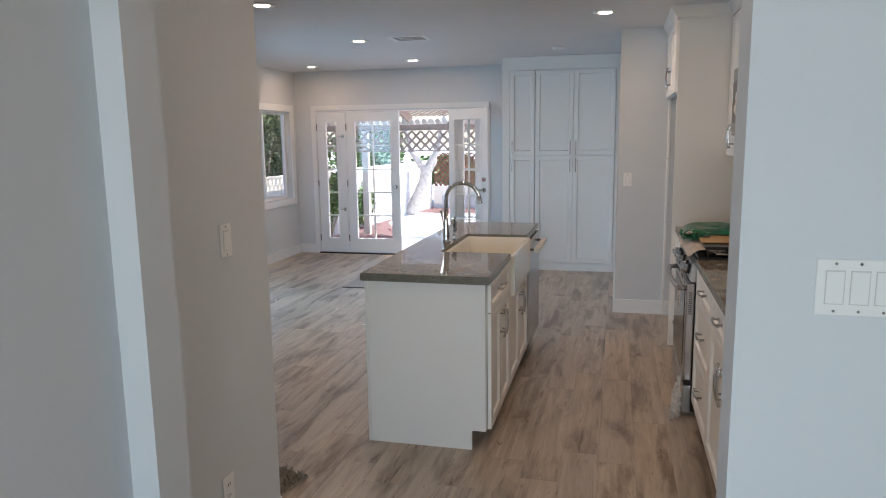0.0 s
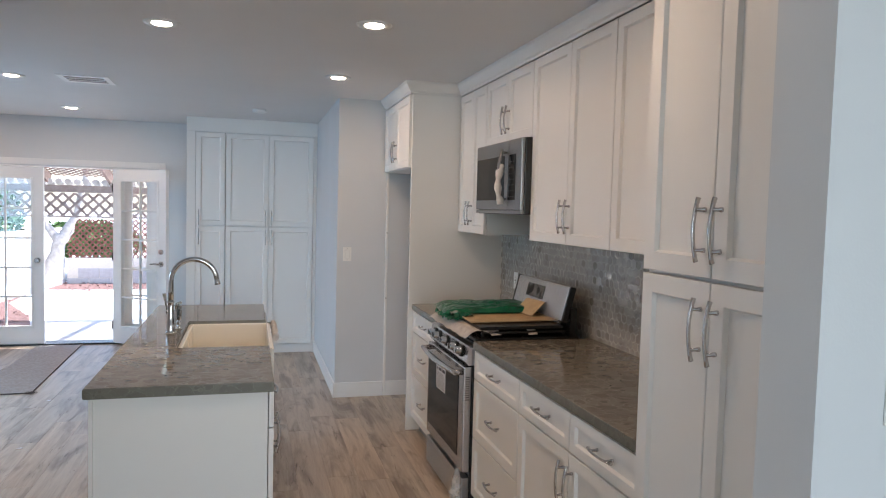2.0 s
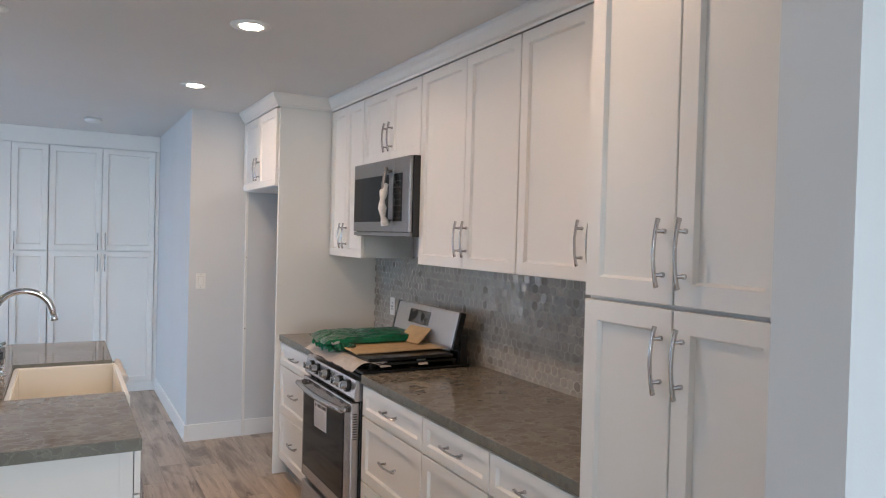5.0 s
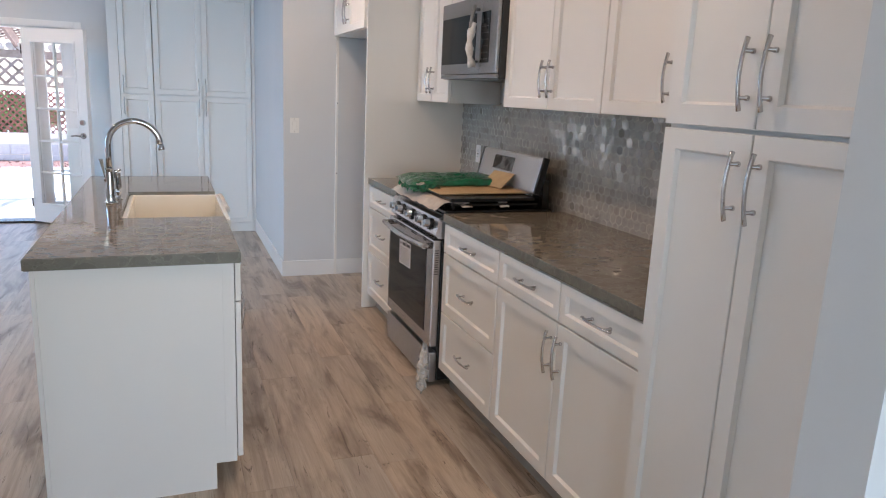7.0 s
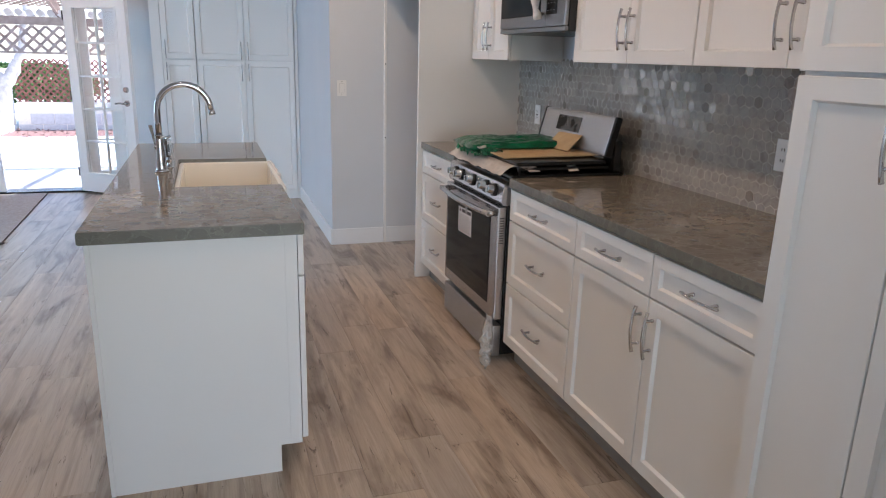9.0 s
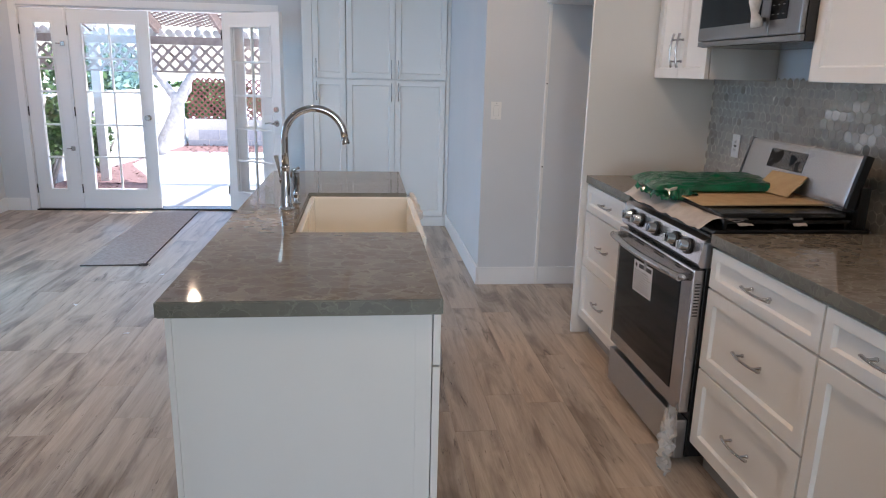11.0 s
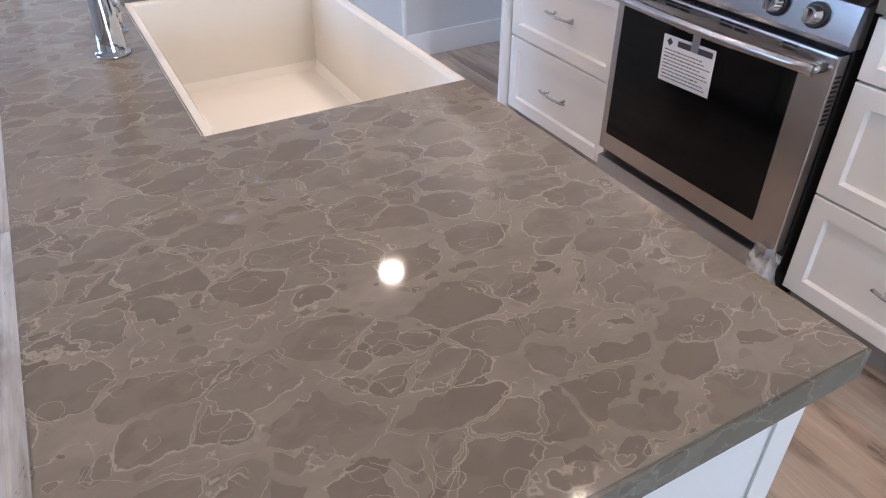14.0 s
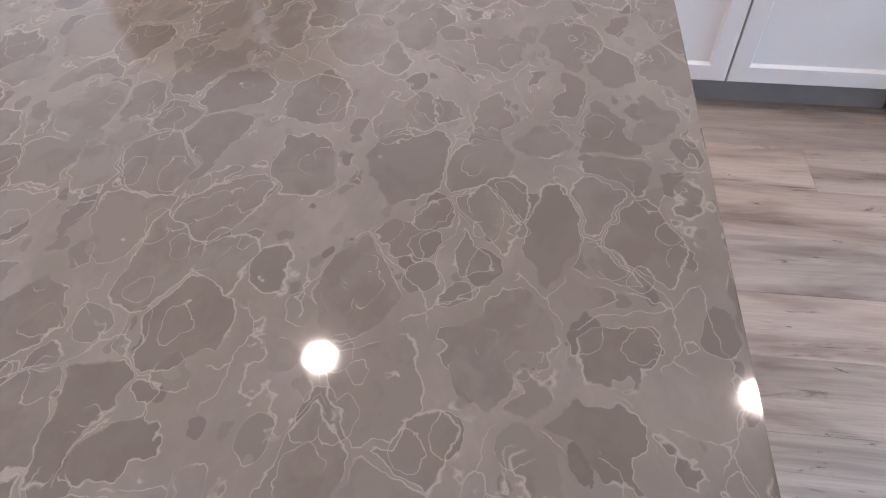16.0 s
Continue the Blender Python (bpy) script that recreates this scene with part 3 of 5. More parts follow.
# ---- cabinets ----
def shaker(w, h, frame_w=0.066, t=0.019, hole=0.012):
    """A door or drawer front: x 0..w, z 0..h, its face at y = -t, its back at 0."""
    bm = bmesh.new()
    box(bm, 0, w, -t, 0, 0, h)
    front = min(bm.faces, key=lambda f: f.calc_center_median().y)
    bmesh.ops.bevel(bm, geom=list(front.edges), offset=0.0018, segments=1, affect="EDGES")
    front = max((f for f in bm.faces if f.normal.y < -0.99 or abs(f.calc_center_median().y + t) < 1e-5), key=lambda f: f.calc_area())
    bmesh.ops.inset_region(bm, faces=[front], thickness=frame_w, depth=0)
    bmesh.ops.inset_region(bm, faces=[front], thickness=0.009, depth=0)
    for v in front.verts:
        v.co.y += hole
    return bm


def pull(length, upright, parent, m, over=0.029, stand=0.034):
    """An arched bar pull with two posts."""
    bm = bmesh.new()
    half, post = length / 2, length / 2 - over
    pts, rad = [], []
    for k in range(11):
        s = -1 + 2 * k / 10
        pts.append((s * half, -stand + 0.012 * s * s, 0))
        rad.append(0.0056 + 0.0012 * abs(s) ** 4)
    tube(bm, pts, rad, 12, flat=0.7)
    for s in (-1, 1):
        tube(bm, [(s * post, 0, 0), (s * post, -0.006, 0), (s * post, -0.007, 0), (s * post, -stand + 0.006, 0)], [0.0065, 0.0065, 0.0045, 0.0045], 10)
    if upright:
        bmesh.ops.rotate(bm, verts=bm.verts, cent=(0, 0, 0), matrix=Matrix.Rotation(math.pi / 2, 3, "Y"))
    return part("handle", bm, HANDLECHROME, parent, "polished chrome arched bar handle", m=m)


def front(kind, x0, x1, z0, z1, parent, handle=None, frame_w=0.066, gap=0.002, hl=0.16):
    """A front with its handle; handle: 'c' centred level, or ('l'|'r', height of its middle) upright."""
    w, h = x1 - x0 - 2 * gap, z1 - z0 - 2 * gap
    d = part(kind, shaker(w, h, frame_w), CAB, parent, m=pose(x0 + gap, -0.0035, z0 + gap))
    if handle == "c":
        pull(hl, False, d, pose(w / 2, -0.0192 + (0.010 if h - 2 * frame_w > 0.02 else 0), h / 2))
    elif handle:
        side, hz = handle
        pull(hl, True, d, pose(0.03 if side == "l" else w - 0.03, -0.0192, hz - z0))
    return d


def cabinet(name, label, m, width, depth, z0, z1, toe=0.0, kick_in=0.045):
    c = thing(name, label, "cabinet", m)
    bm = bmesh.new()
    box(bm, 0.0005, width - 0.0005, 0.0, depth, z0, z1)
    part("body", bm, CABEDGE, c)
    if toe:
        # the board's grey holds the under-cabinet shade
        part("toe_kick", boxed(0.001, width - 0.001, kick_in, kick_in + 0.015, 0, toe - 0.001), KICK, c, "toe kick board, coloured grey for the shade under the cabinet")
    return c


def run_pose(face_x, y_far):
    """Local x runs towards the viewer's right, for fronts that face -x."""
    return pose(face_x, y_far, 0, 0, 0, -90)


DX = 1.054                                # body front of the base cabinets
CT = 0.915
# drawer base beside the range
c = cabinet("drawer_base_cabinet", "white shaker base cabinet with three drawers beside the range", run_pose(DX, 6.68), 0.625, 0.64, 0.105, 0.874, 0.105)
front("drawer", 0.002, 0.623, 0.722, 0.868, c, "c", 0.05)
front("drawer", 0.002, 0.623, 0.415, 0.719, c, "c")
front("drawer", 0.002, 0.623, 0.108, 0.412, c, "c")
c = cabinet("base_cabinet", "white shaker base cabinet with two drawers over two doors", run_pose(DX, 6.054), 0.985, 0.64, 0.105, 0.874, 0.105)
front("drawer", 0.002, 0.4915, 0.722, 0.868, c, "c", 0.05)
front("drawer", 0.4935, 0.983, 0.722, 0.868, c, "c", 0.05)
front("door", 0.002, 0.4915, 0.108, 0.719, c, ("r", 0.60))
front("door", 0.4935, 0.983, 0.108, 0.719, c, ("l", 0.60))
c = cabinet("drawer_base_cabinet", "white shaker base cabinet with three drawers by the fridge panel", run_pose(DX, 8.098), 0.63, 0.64, 0.105, 0.874, 0.105)
front("drawer", 0.002, 0.628, 0.722, 0.868, c, "c", 0.05)
front("drawer", 0.002, 0.628, 0.415, 0.719, c, "c")
front("drawer", 0.002, 0.628, 0.108, 0.412, c, "c")

# wall cabinets
UX, UB, UT = 1.372, 1.44, 2.40
def upper(label, y_far, width, z0=UB, hz=None, split=None):
    c = cabinet("wall_cabinet", label, run_pose(UX, y_far), width, WX1 - UX - 0.002, z0, UT)
    s = split or width / 2
    hz = hz or z0 + 0.13
    front("door", 0.001, s, z0 - 0.002, UT - 0.003, c, ("r", hz))
    front("door", s, width - 0.001, z0 - 0.002, UT - 0.003, c, ("l", hz))
    return c
upper("white two-door shaker wall cabinet over the counter, closed", 6.765, 0.865, split=0.446)
upper("white two-door shaker wall cabinet next to the tall pantry", 5.898, 0.828, split=0.43)
upper("short white two-door shaker cabinet above the microwave", 7.527, 0.76, z0=1.995, hz=2.12)
upper("white two-door shaker wall cabinet beside the fridge panel", 8.10, 0.571)

# tall pantry
c = cabinet("tall_pantry_cabinet", "tall white shaker pantry cabinet with four doors and paired chrome pulls", run_pose(1.019, 5.065), 0.665, 0.675, 0.105, UT, 0.105)
front("door", 0.002, 0.309, 0.108, 1.429, c, ("r", 1.305), 0.07)
front("door", 0.309, 0.60, 0.108, 1.429, c, ("l", 1.305), 0.07)
front("door", 0.002, 0.309, 1.435, UT - 0.003, c, ("r", 1.555), 0.07)
front("door", 0.309, 0.60, 1.435, UT - 0.003, c, ("l", 1.555), 0.07)
part("filler", boxed(0.602, 0.664, -0.018, -0.001, 0.108, UT - 0.003), CABEDGE, c, "white painted filler strip")

# fridge surround
tagged(part("fridge_side_panel", boxed(1.0, WX1 - 0.001, 8.1055, 8.128, 0.0, UT, bevel=0.0015), CAB), "tall white panel beside the empty fridge alcove", "panel")
c = cabinet("fridge_top_cabinet", "deep white two-door shaker cabinet over the empty fridge alcove", run_pose(1.004, 9.04), 0.91, 0.69, 1.885, UT)
front("door", 0.002, 0.455, 1.887, UT - 0.003, c, ("r", 2.02))
front("door", 0.455, 0.908, 1.887, UT - 0.003, c, ("l", 2.02))
tagged(part("fridge_filler_strip", boxed(1.006, 1.026, 9.044, 9.0592, 0.0, 1.884, bevel=0.0015), CAB), "tall narrow white filler strip at the wall of the fridge alcove", "panel")
for z in (0.835, 1.385):
    bm = bmesh.new(); tube(bm, [(0, 0, 0), (0, -0.003, 0)], 0.004, 10)
    part("screw", bm, BLACK, bpy.data.objects["fridge_filler_strip"], "small dark screw head", m=pose(1.016, 9.0438, z))

# tall storage cabinets on the far wall
RY = 10.959
c = cabinet("tall_storage_cabinet", "tall white shaker storage cabinet with one column of doors", pose(-0.642, RY, 0), 0.295, 0.60, 0.095, 2.335)
front("door", 0.001, 0.294, 0.098, 1.360, c, ("l", 1.25))
front("door", 0.001, 0.294, 1.366, 2.332, c, ("l", 1.45))
c = cabinet("tall_storage_cabinet", "tall white shaker storage cabinet with four doors", pose(-0.345, RY, 0), 0.908, 0.60, 0.095, 2.335)
for z0, z1, hz in ((0.098, 1.360, 1.25), (1.366, 2.332, 1.45)):
    front("door", 0.002, 0.440, z0, z1, c, ("r", hz))
    front("door", 0.440, 0.906, z0, z1, c, ("l", hz))
for x0, x1 in ((-0.73, -0.644), (0.565, 0.598)):
    tagged(part("cabinet_filler", boxed(x0, x1, RY - 0.012, RY + 0.60, 0.0, 2.335, bevel=0.001), CAB), "white filler panel beside the tall storage cabinets", "panel")
tagged(part("cabinet_plinth", boxed(-0.643, 0.564, RY - 0.002, RY + 0.02, 0.0, 0.094, bevel=0.001), CAB), "white plinth under the tall storage cabinets", "plinth")


def crown(pts, z0, z1, out=0.05, name="crown_moulding"):
    """A moulding along plan points; it leans out to the left of the walk along them."""
    prof = [(0.0, 0.0), (0.004, 0.0), (0.006, 0.012), (0.018, 0.02), (0.034, 0.045), (0.046, 0.06), (0.05, 0.068), (0.05, z1 - z0), (0.0, z1 - z0)]
    bm = bmesh.new()
    P = [Vector((*p, 0)) for p in pts]
    rings = []
    for i, p in enumerate(P):
        d0 = (P[i] - P[i - 1]).normalized() if i else None
        d1 = (P[i + 1] - P[i]).normalized() if i < len(P) - 1 else None
        n0 = Vector((-d0.y, d0.x, 0)) if d0 else None
        n1 = Vector((-d1.y, d1.x, 0)) if d1 else None
        n = (n0 + n1) / (1 + n0.dot(n1)) if n0 and n1 else (n0 or n1)
        rings.append([bm.verts.new(p + n * o * out / 0.05 + Vector((0, 0, z0 + z))) for o, z in prof])
    k = len(prof)
    for a, b in zip(rings, rings[1:]):
        for j in range(k):
            bm.faces.new((a[j], a[(j + 1) % k], b[(j + 1) % k], b[j]))
    bm.faces.new(rings[0]); bm.faces.new(rings[-1][::-1])
    return tagged(part(name, bm, CAB), "white painted crown moulding on top of the cabinets", kind="structure")


crown([(0.985, 4.40), (0.985, 5.066), (1.352, 5.066), (1.352, 8.104), (0.985, 8.104), (0.985, 9.04)], UT + 0.001, H - 0.001, 0.045)
crown([(0.598, RY - 0.02), (-0.73, RY - 0.02), (-0.73, 11.56)], 2.336, H - 0.001, -0.045)


# ---- worktops ----
def slab(bm, x0, x1, y0, y1, z0=0.875, z1=0.915):
    box(bm, x0, x1, y0, y1, z0, z1, bevel=0.003)


def worktop(name, spans, label):
    bm = bmesh.new()
    for s in spans:
        slab(bm, *s)
    ob = tagged(part(name, bm, STONE), label, "worktop")
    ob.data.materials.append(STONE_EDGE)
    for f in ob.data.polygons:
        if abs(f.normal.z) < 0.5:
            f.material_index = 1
    return ob


worktop("worktop", [(1.024, WX1 - 0.001, 5.068, 6.684)], "polished brown quartz worktop with pale veins on the base cabinets")
worktop("worktop", [(1.024, WX1 - 0.001, 7.464, 8.104)], "short polished brown quartz worktop between range and fridge panel")
# the island's slab is one ring round the sink's opening, which is open at the front
SX0, SY0, SY1 = -0.426, 6.718, 7.49
bm = bmesh.new()
outline = [(-0.67, 6.0), (0.0, 6.0), (0.0, SY0), (SX0, SY0), (SX0, SY1), (0.0, SY1), (0.0, 8.176), (-0.67, 8.176)]
lo = [bm.verts.new((x, y, 0.875)) for x, y in outline]
hi = [bm.verts.new((x, y, 0.915)) for x, y in outline]
for quad in ((0, 1, 2, 3), (0, 3, 4, 7), (4, 5, 6, 7)):
    bm.faces.new([hi[q] for q in quad]); bm.faces.new([lo[q] for q in quad][::-1])
for q in range(8):
    bm.faces.new((lo[q], lo[(q + 1) % 8], hi[(q + 1) % 8], hi[q]))
bmesh.ops.bevel(bm, geom=[e for e in bm.edges if abs(e.verts[0].co.z - e.verts[1].co.z) < 1e-6 and len(e.link_faces) == 2 and abs(e.link_faces[0].normal.dot(e.link_faces[1].normal)) < 0.5], offset=0.003, segments=2, affect="EDGES")
island_top = tagged(part("island_worktop", bm, STONE), "polished brown pebbled quartz island worktop with pale veins", "worktop")
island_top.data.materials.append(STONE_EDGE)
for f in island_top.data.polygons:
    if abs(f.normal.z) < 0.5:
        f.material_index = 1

# ---- island ----
IX = -0.021                               # body front, fronts face +x
def isl_pose(y_near):
    return pose(IX, y_near, 0, 0, 0, 90)
isl = thing("kitchen_island", "white painted island casing with a toe notch at its end", "kitchen island")
bm = bmesh.new()
pts = [(-0.64, 0), (-0.097, 0), (-0.097, 0.105), (-0.023, 0.105), (-0.023, 0.874), (-0.64, 0.874)]
a = [bm.verts.new((x, 6.025, z)) for x, z in pts]
b = [bm.verts.new((x, 6.043, z)) for x, z in pts]
bm.faces.new(a); bm.faces.new(b[::-1])
for q in range(6):
    bm.faces.new((a[q], b[q], b[(q + 1) % 6], a[(q + 1) % 6]))
part("end_panel", bm, CAB, isl)
part("edge_strip", boxed(-0.655, -0.6405, 6.021, 6.043, 0, 0.874, bevel=0.001), CAB, isl)
part("corner_strip", boxed(-0.063, -0.0235, 6.0215, 6.0245, 0.106, 0.873), CAB, isl)
part("back_panel", boxed(-0.655, -0.637, 6.0435, 8.15, 0, 0.874, bevel=0.001), CAB, isl)
part("far_panel", boxed(-0.636, -0.05, 8.13, 8.15, 0, 0.874, bevel=0.001), CAB, isl)
c = cabinet("island_base_cabinet", "white shaker island cabinet with a drawer over a door", isl_pose(6.045), 0.632, 0.60, 0.105, 0.874, 0.105, 0.082)
front("drawer", 0.002, 0.63, 0.722, 0.868, c, "c", 0.05)
front("door", 0.002, 0.315, 0.108, 0.719, c, ("r", 0.60))
front("door", 0.317, 0.63, 0.108, 0.719, c, ("l", 0.60))
c = cabinet("sink_base_cabinet", "white shaker cabinet with two doors under the apron sink", isl_pose(6.68), 0.815, 0.60, 0.105, 0.655, 0.105, 0.082)
front("door", 0.002, 0.4065, 0.108, 0.652, c, ("r", 0.54))
front("door", 0.4085, 0.813, 0.108, 0.652, c, ("l", 0.54))


def apron_sink():
    s = thing("apron_sink", "white glazed farmhouse sink with a deep apron front", "sink")
    x0, x1, y0, y1, z0, z1, t = -0.4245, 0.022, 6.7195, 7.4885, 0.66, 0.900, 0.018
    bm = bmesh.new()
    box(bm, x0, x1, y0, y1, z0, z1)
    top = max(bm.faces, key=lambda f: f.calc_center_median().z)
    bmesh.ops.bevel(bm, geom=[e for e in bm.edges], offset=0.006, segments=2, affect="EDGES")
    top = max(bm.faces, key=lambda f: f.calc_center_median().z + f.calc_area())
    bmesh.ops.inset_region(bm, faces=[top], thickness=t, depth=0)
    bmesh.ops.inset_region(bm, faces=[top], thickness=0.005, depth=0)
    for v in top.verts:
        v.co.z -= 0.006
    bmesh.ops.inset_region(bm, faces=[top], thickness=0.004, depth=0)
    for v in top.verts:
        v.co.z -= 0.19
    bmesh.ops.inset_region(bm, faces=[top], thickness=0.02, depth=0)
    for v in top.verts:
        v.co.z -= 0.018
    for f in bm.faces:
        f.smooth = False
    part("basin", bm, FIRECLAY, s)
    bm = bmesh.new()
    lathe(bm, [(0.045, 0), (0.045, 0.002), (0.038, 0.003), (0.03, 0.0), (0.012, -0.001)], (-0.22, 7.07, 0.6862))
    part("drain", bm, CHROME, s, "chrome drain")
    return s


apron_sink()


def faucet():
    f = thing("faucet", "tall polished chrome gooseneck faucet on the island", "faucet", pose(-0.486, 7.117, CT))
    bm = bmesh.new()
    lathe(bm, [(0.030, 0), (0.031, 0.003), (0.030, 0.006), (0.026, 0.008), (0.0245, 0.012), (0.0235, 0.03), (0.0195, 0.09), (0.0155, 0.145), (0.0145, 0.158), (0.0175, 0.160), (0.0175, 0.165), (0.0145, 0.167)])
    part("stem", bm, CHROME, f)
    bm = bmesh.new()
    r, zc = 0.1125, 0.272
    pts = [(0, 0, 0.16), (0, 0, 0.22), (0, 0, zc)]
    for k in range(1, 19):
        a = math.pi * (1 - k / 18 * 0.97)
        pts.append((r + r * math.cos(a), 0, zc + r * math.sin(a)))
    tube(bm, pts, 0.0135, 16)
    part("spout", bm, CHROME, f)
    bm = bmesh.new()
    e = Vector(pts[-1]); d = (Vector(pts[-1]) - Vector(pts[-2])).normalized()
    tube(bm, [e, e + d * 0.012, e + d * 0.018, e + d * 0.022, e + d * 0.028, e + d * 0.031], [0.0130, 0.0135, 0.0155, 0.0150, 0.0162, 0.0130], 16)
    part("spray_head", bm, CHROME, f)
    bm = bmesh.new()
    tube(bm, [(-0.012, 0, 0.115), (-0.024, 0, 0.115)], [0.009, 0.009], 12)
    rows = [(-0.021, 0.100, 0.003), (-0.022, 0.13, 0.005), (-0.026, 0.16, 0.009), (-0.035, 0.208, 0.015)]
    ring = []
    for x, z, w in rows:
        ring.append([bm.verts.new(c) for c in ((x - 0.4 * w, -w, z), (x + w * 0.7, -w * 0.8, z), (x + w * 0.7, w * 0.8, z), (x - 0.4 * w, w, z))])
    for p, q in zip(ring, ring[1:]):
        for k in range(4):
            bm.faces.new((p[k], p[(k + 1) % 4], q[(k + 1) % 4], q[k]))
    bm.faces.new(ring[0][::-1]); bm.faces.new(ring[-1])
    part("lever", bm, HANDLECHROME, f, "flat chrome lever blade")
    return f


faucet()
sp = thing("side_sprayer", "polished chrome side sprayer with a squared grip beside the faucet", "sprayer", pose(-0.459, 7.24, CT))
bm = bmesh.new(); lathe(bm, [(0.018, 0), (0.018, 0.003), (0.011, 0.006), (0.010, 0.03), (0.013, 0.035), (0.013, 0.04), (0.009, 0.045), (0.009, 0.055)]); part("holder", bm, CHROME, sp)
h_ = part("handpiece", boxed(-0.014, 0.014, -0.014, 0.014, 0.052, 0.130, bevel=0.004), CHROME, sp)
part("slot", boxed(-0.004, 0.006, -0.0152, -0.0142, 0.074, 0.108), BLACK, h_)
bm = bmesh.new(); tube(bm, [(-0.022, 0, 0.105), (-0.012, 0, 0.134), (0.014, 0, 0.146)], [0.006, 0.008, 0.006], 10, flat=0.6); part("trigger", bm, CHROME, h_)


def dishwasher():
    d = thing("dishwasher", "stainless steel dishwasher with a foam wrapped bar handle", "dishwasher", pose(-0.004, 7.50, 0, 0, 0, 90))
    part("body", boxed(0.001, 0.62, 0.03, 0.58, 0.10, 0.868), BLACK, d)
    part("door", boxed(0.003, 0.618, -0.02, 0.029, 0.105, 0.866, bevel=0.004), STEEL, d)
    part("toe_kick", boxed(0.003, 0.618, 0.08, 0.095, 0.0, 0.1), BLACK, d)
    bm = bmesh.new()
    tube(bm, [(0.05, -0.065, 0.80), (0.57, -0.065, 0.80)], 0.012, 12)
    for x in (0.07, 0.55):
        tube(bm, [(x, -0.02, 0.80), (x, -0.065, 0.80)], 0.009, 10)
    h = part("handle", bm, STEEL, d)
    bm = bmesh.new()
    tube(bm, [(0.04 + 0.054 * k, -0.065, 0.80 + 0.002 * math.sin(k * 2.3)) for k in range(11)], [0.02 + 0.004 * math.sin(k * 1.9) for k in range(11)], 10)
    part("foam_wrap", bm, FOAM, h, "cream foam packing round the handle")


dishwasher()


# ---- range ----
def gas_range():
    g = thing("gas_range", "new stainless steel gas range with black oven glass, still partly wrapped", "range", run_pose(1.03, 7.455))
    W = 0.755
    part("body", boxed(0.0, W, 0.0, 0.61, 0.03, 0.905, bevel=0.003), BLACK, g)
    part("cooktop", boxed(-0.002, W + 0.002, 0.01, 0.605, 0.906, 0.925, bevel=0.004), BLACK, g, "black enamel cooktop")
    # control panel, sloping
    bm = bmesh.new()
    prof = [(-0.025, 0.785), (-0.035, 0.80), (-0.022, 0.885), (0.02, 0.91), (0.02, 0.785)]
    a = [bm.verts.new((-0.002, y, z)) for y, z in prof]
    b = [bm.verts.new((W + 0.002, y, z)) for y, z in prof]
    bm.faces.new(a); bm.faces.new(b[::-1])
    for q in range(5):
        bm.faces.new((a[q], a[(q + 1) % 5], b[(q + 1) % 5], b[q]))
    part("control_panel", bm, STEEL, g)
    for x in (0.10, 0.20, 0.365, 0.545, 0.655):
        bm = bmesh.new()
        base = Vector((x, -0.03, 0.843)); n = Vector((0, -0.985, 0.17))
        tube(bm, [base, base + n * 0.006, base + n * 0.008, base + n * 0.034, base + n * 0.037], [0.024, 0.024, 0.022, 0.019, 0.015], 18)
        sk = bmesh.new()
        tube(sk, [base + n * -0.002, base + n * 0.009, base + n * 0.010], [0.031, 0.030, 0.027], 20)
        part("knob_skirt", sk, BLACK, g, "black knob skirt")
        k = part("knob", bm, CHROME, g, "ribbed metal burner knob")
        bm = bmesh.new(); box(bm, x - 0.005, x + 0.005, -0.078, -0.0675, 0.834, 0.866, bevel=0.002)
        part("grip", bm, CHROME, k)
    # oven door
    d = part("oven_door", boxed(0.004, W - 0.004, -0.045, -0.001, 0.215, 0.775, bevel=0.006), STEEL, g)
    part("window", boxed(0.034, W - 0.094, -0.0475, -0.0452, 0.278, 0.713, bevel=0.001), BLACKGLASS, d, "black oven window")
    bm = bmesh.new()
    pts = [(0.03 + (W - 0.06) * k / 12, -0.085 - 0.022 * math.sin(math.pi * k / 12), 0.742) for k in range(13)]
    tube(bm, pts, 0.014, 14)
    for x in (0.04, W - 0.04):
        tube(bm, [(x, -0.045, 0.742), (x, -0.088, 0.742)], [0.016, 0.013], 12)
    part("handle", bm, STEEL, d, "curved stainless bar handle")
    bm = bmesh.new()
    for cx, n in ((0.115, 1), (0.20, 2), (0.40, 2), (0.60, 1)):
        for k in range(n):
            for z in (0.752, 0.763):
                box(bm, cx + k * 0.050, cx + k * 0.050 + 0.042, -0.0465, -0.0452, z, z + 0.006)
    part("vent_slots", bm, BLACK, d, kind="stuff")
    bm = bmesh.new()
    for k in range(11):
        box(bm, W - 0.0038, W - 0.0028, -0.033, -0.014, 0.60 + k * 0.012, 0.6045 + k * 0.012)
    part("side_vents", bm, BLACK, d, kind="stuff")
    w = part("drawer", boxed(0.004, W - 0.004, -0.042, -0.001, 0.022, 0.184, bevel=0.005), STEELF, g, "stainless warming drawer under clear film")
    # label on the glass
    lb = part("energy_label", boxed(0.242, 0.437, -0.0489, -0.0478, 0.545, 0.680), WHITEPAPER, d, "white paper tag with small print", m=pose(0, 0, -0.012, 0, -2, 0))
    part("tape", boxed(0.325, 0.352, -0.0496, -0.0492, 0.655, 0.706), STEELF, d, "strip of clear tape")
    bm = bmesh.new()
    box(bm, 0.298, 0.428, -0.0494, -0.049, 0.655, 0.672)
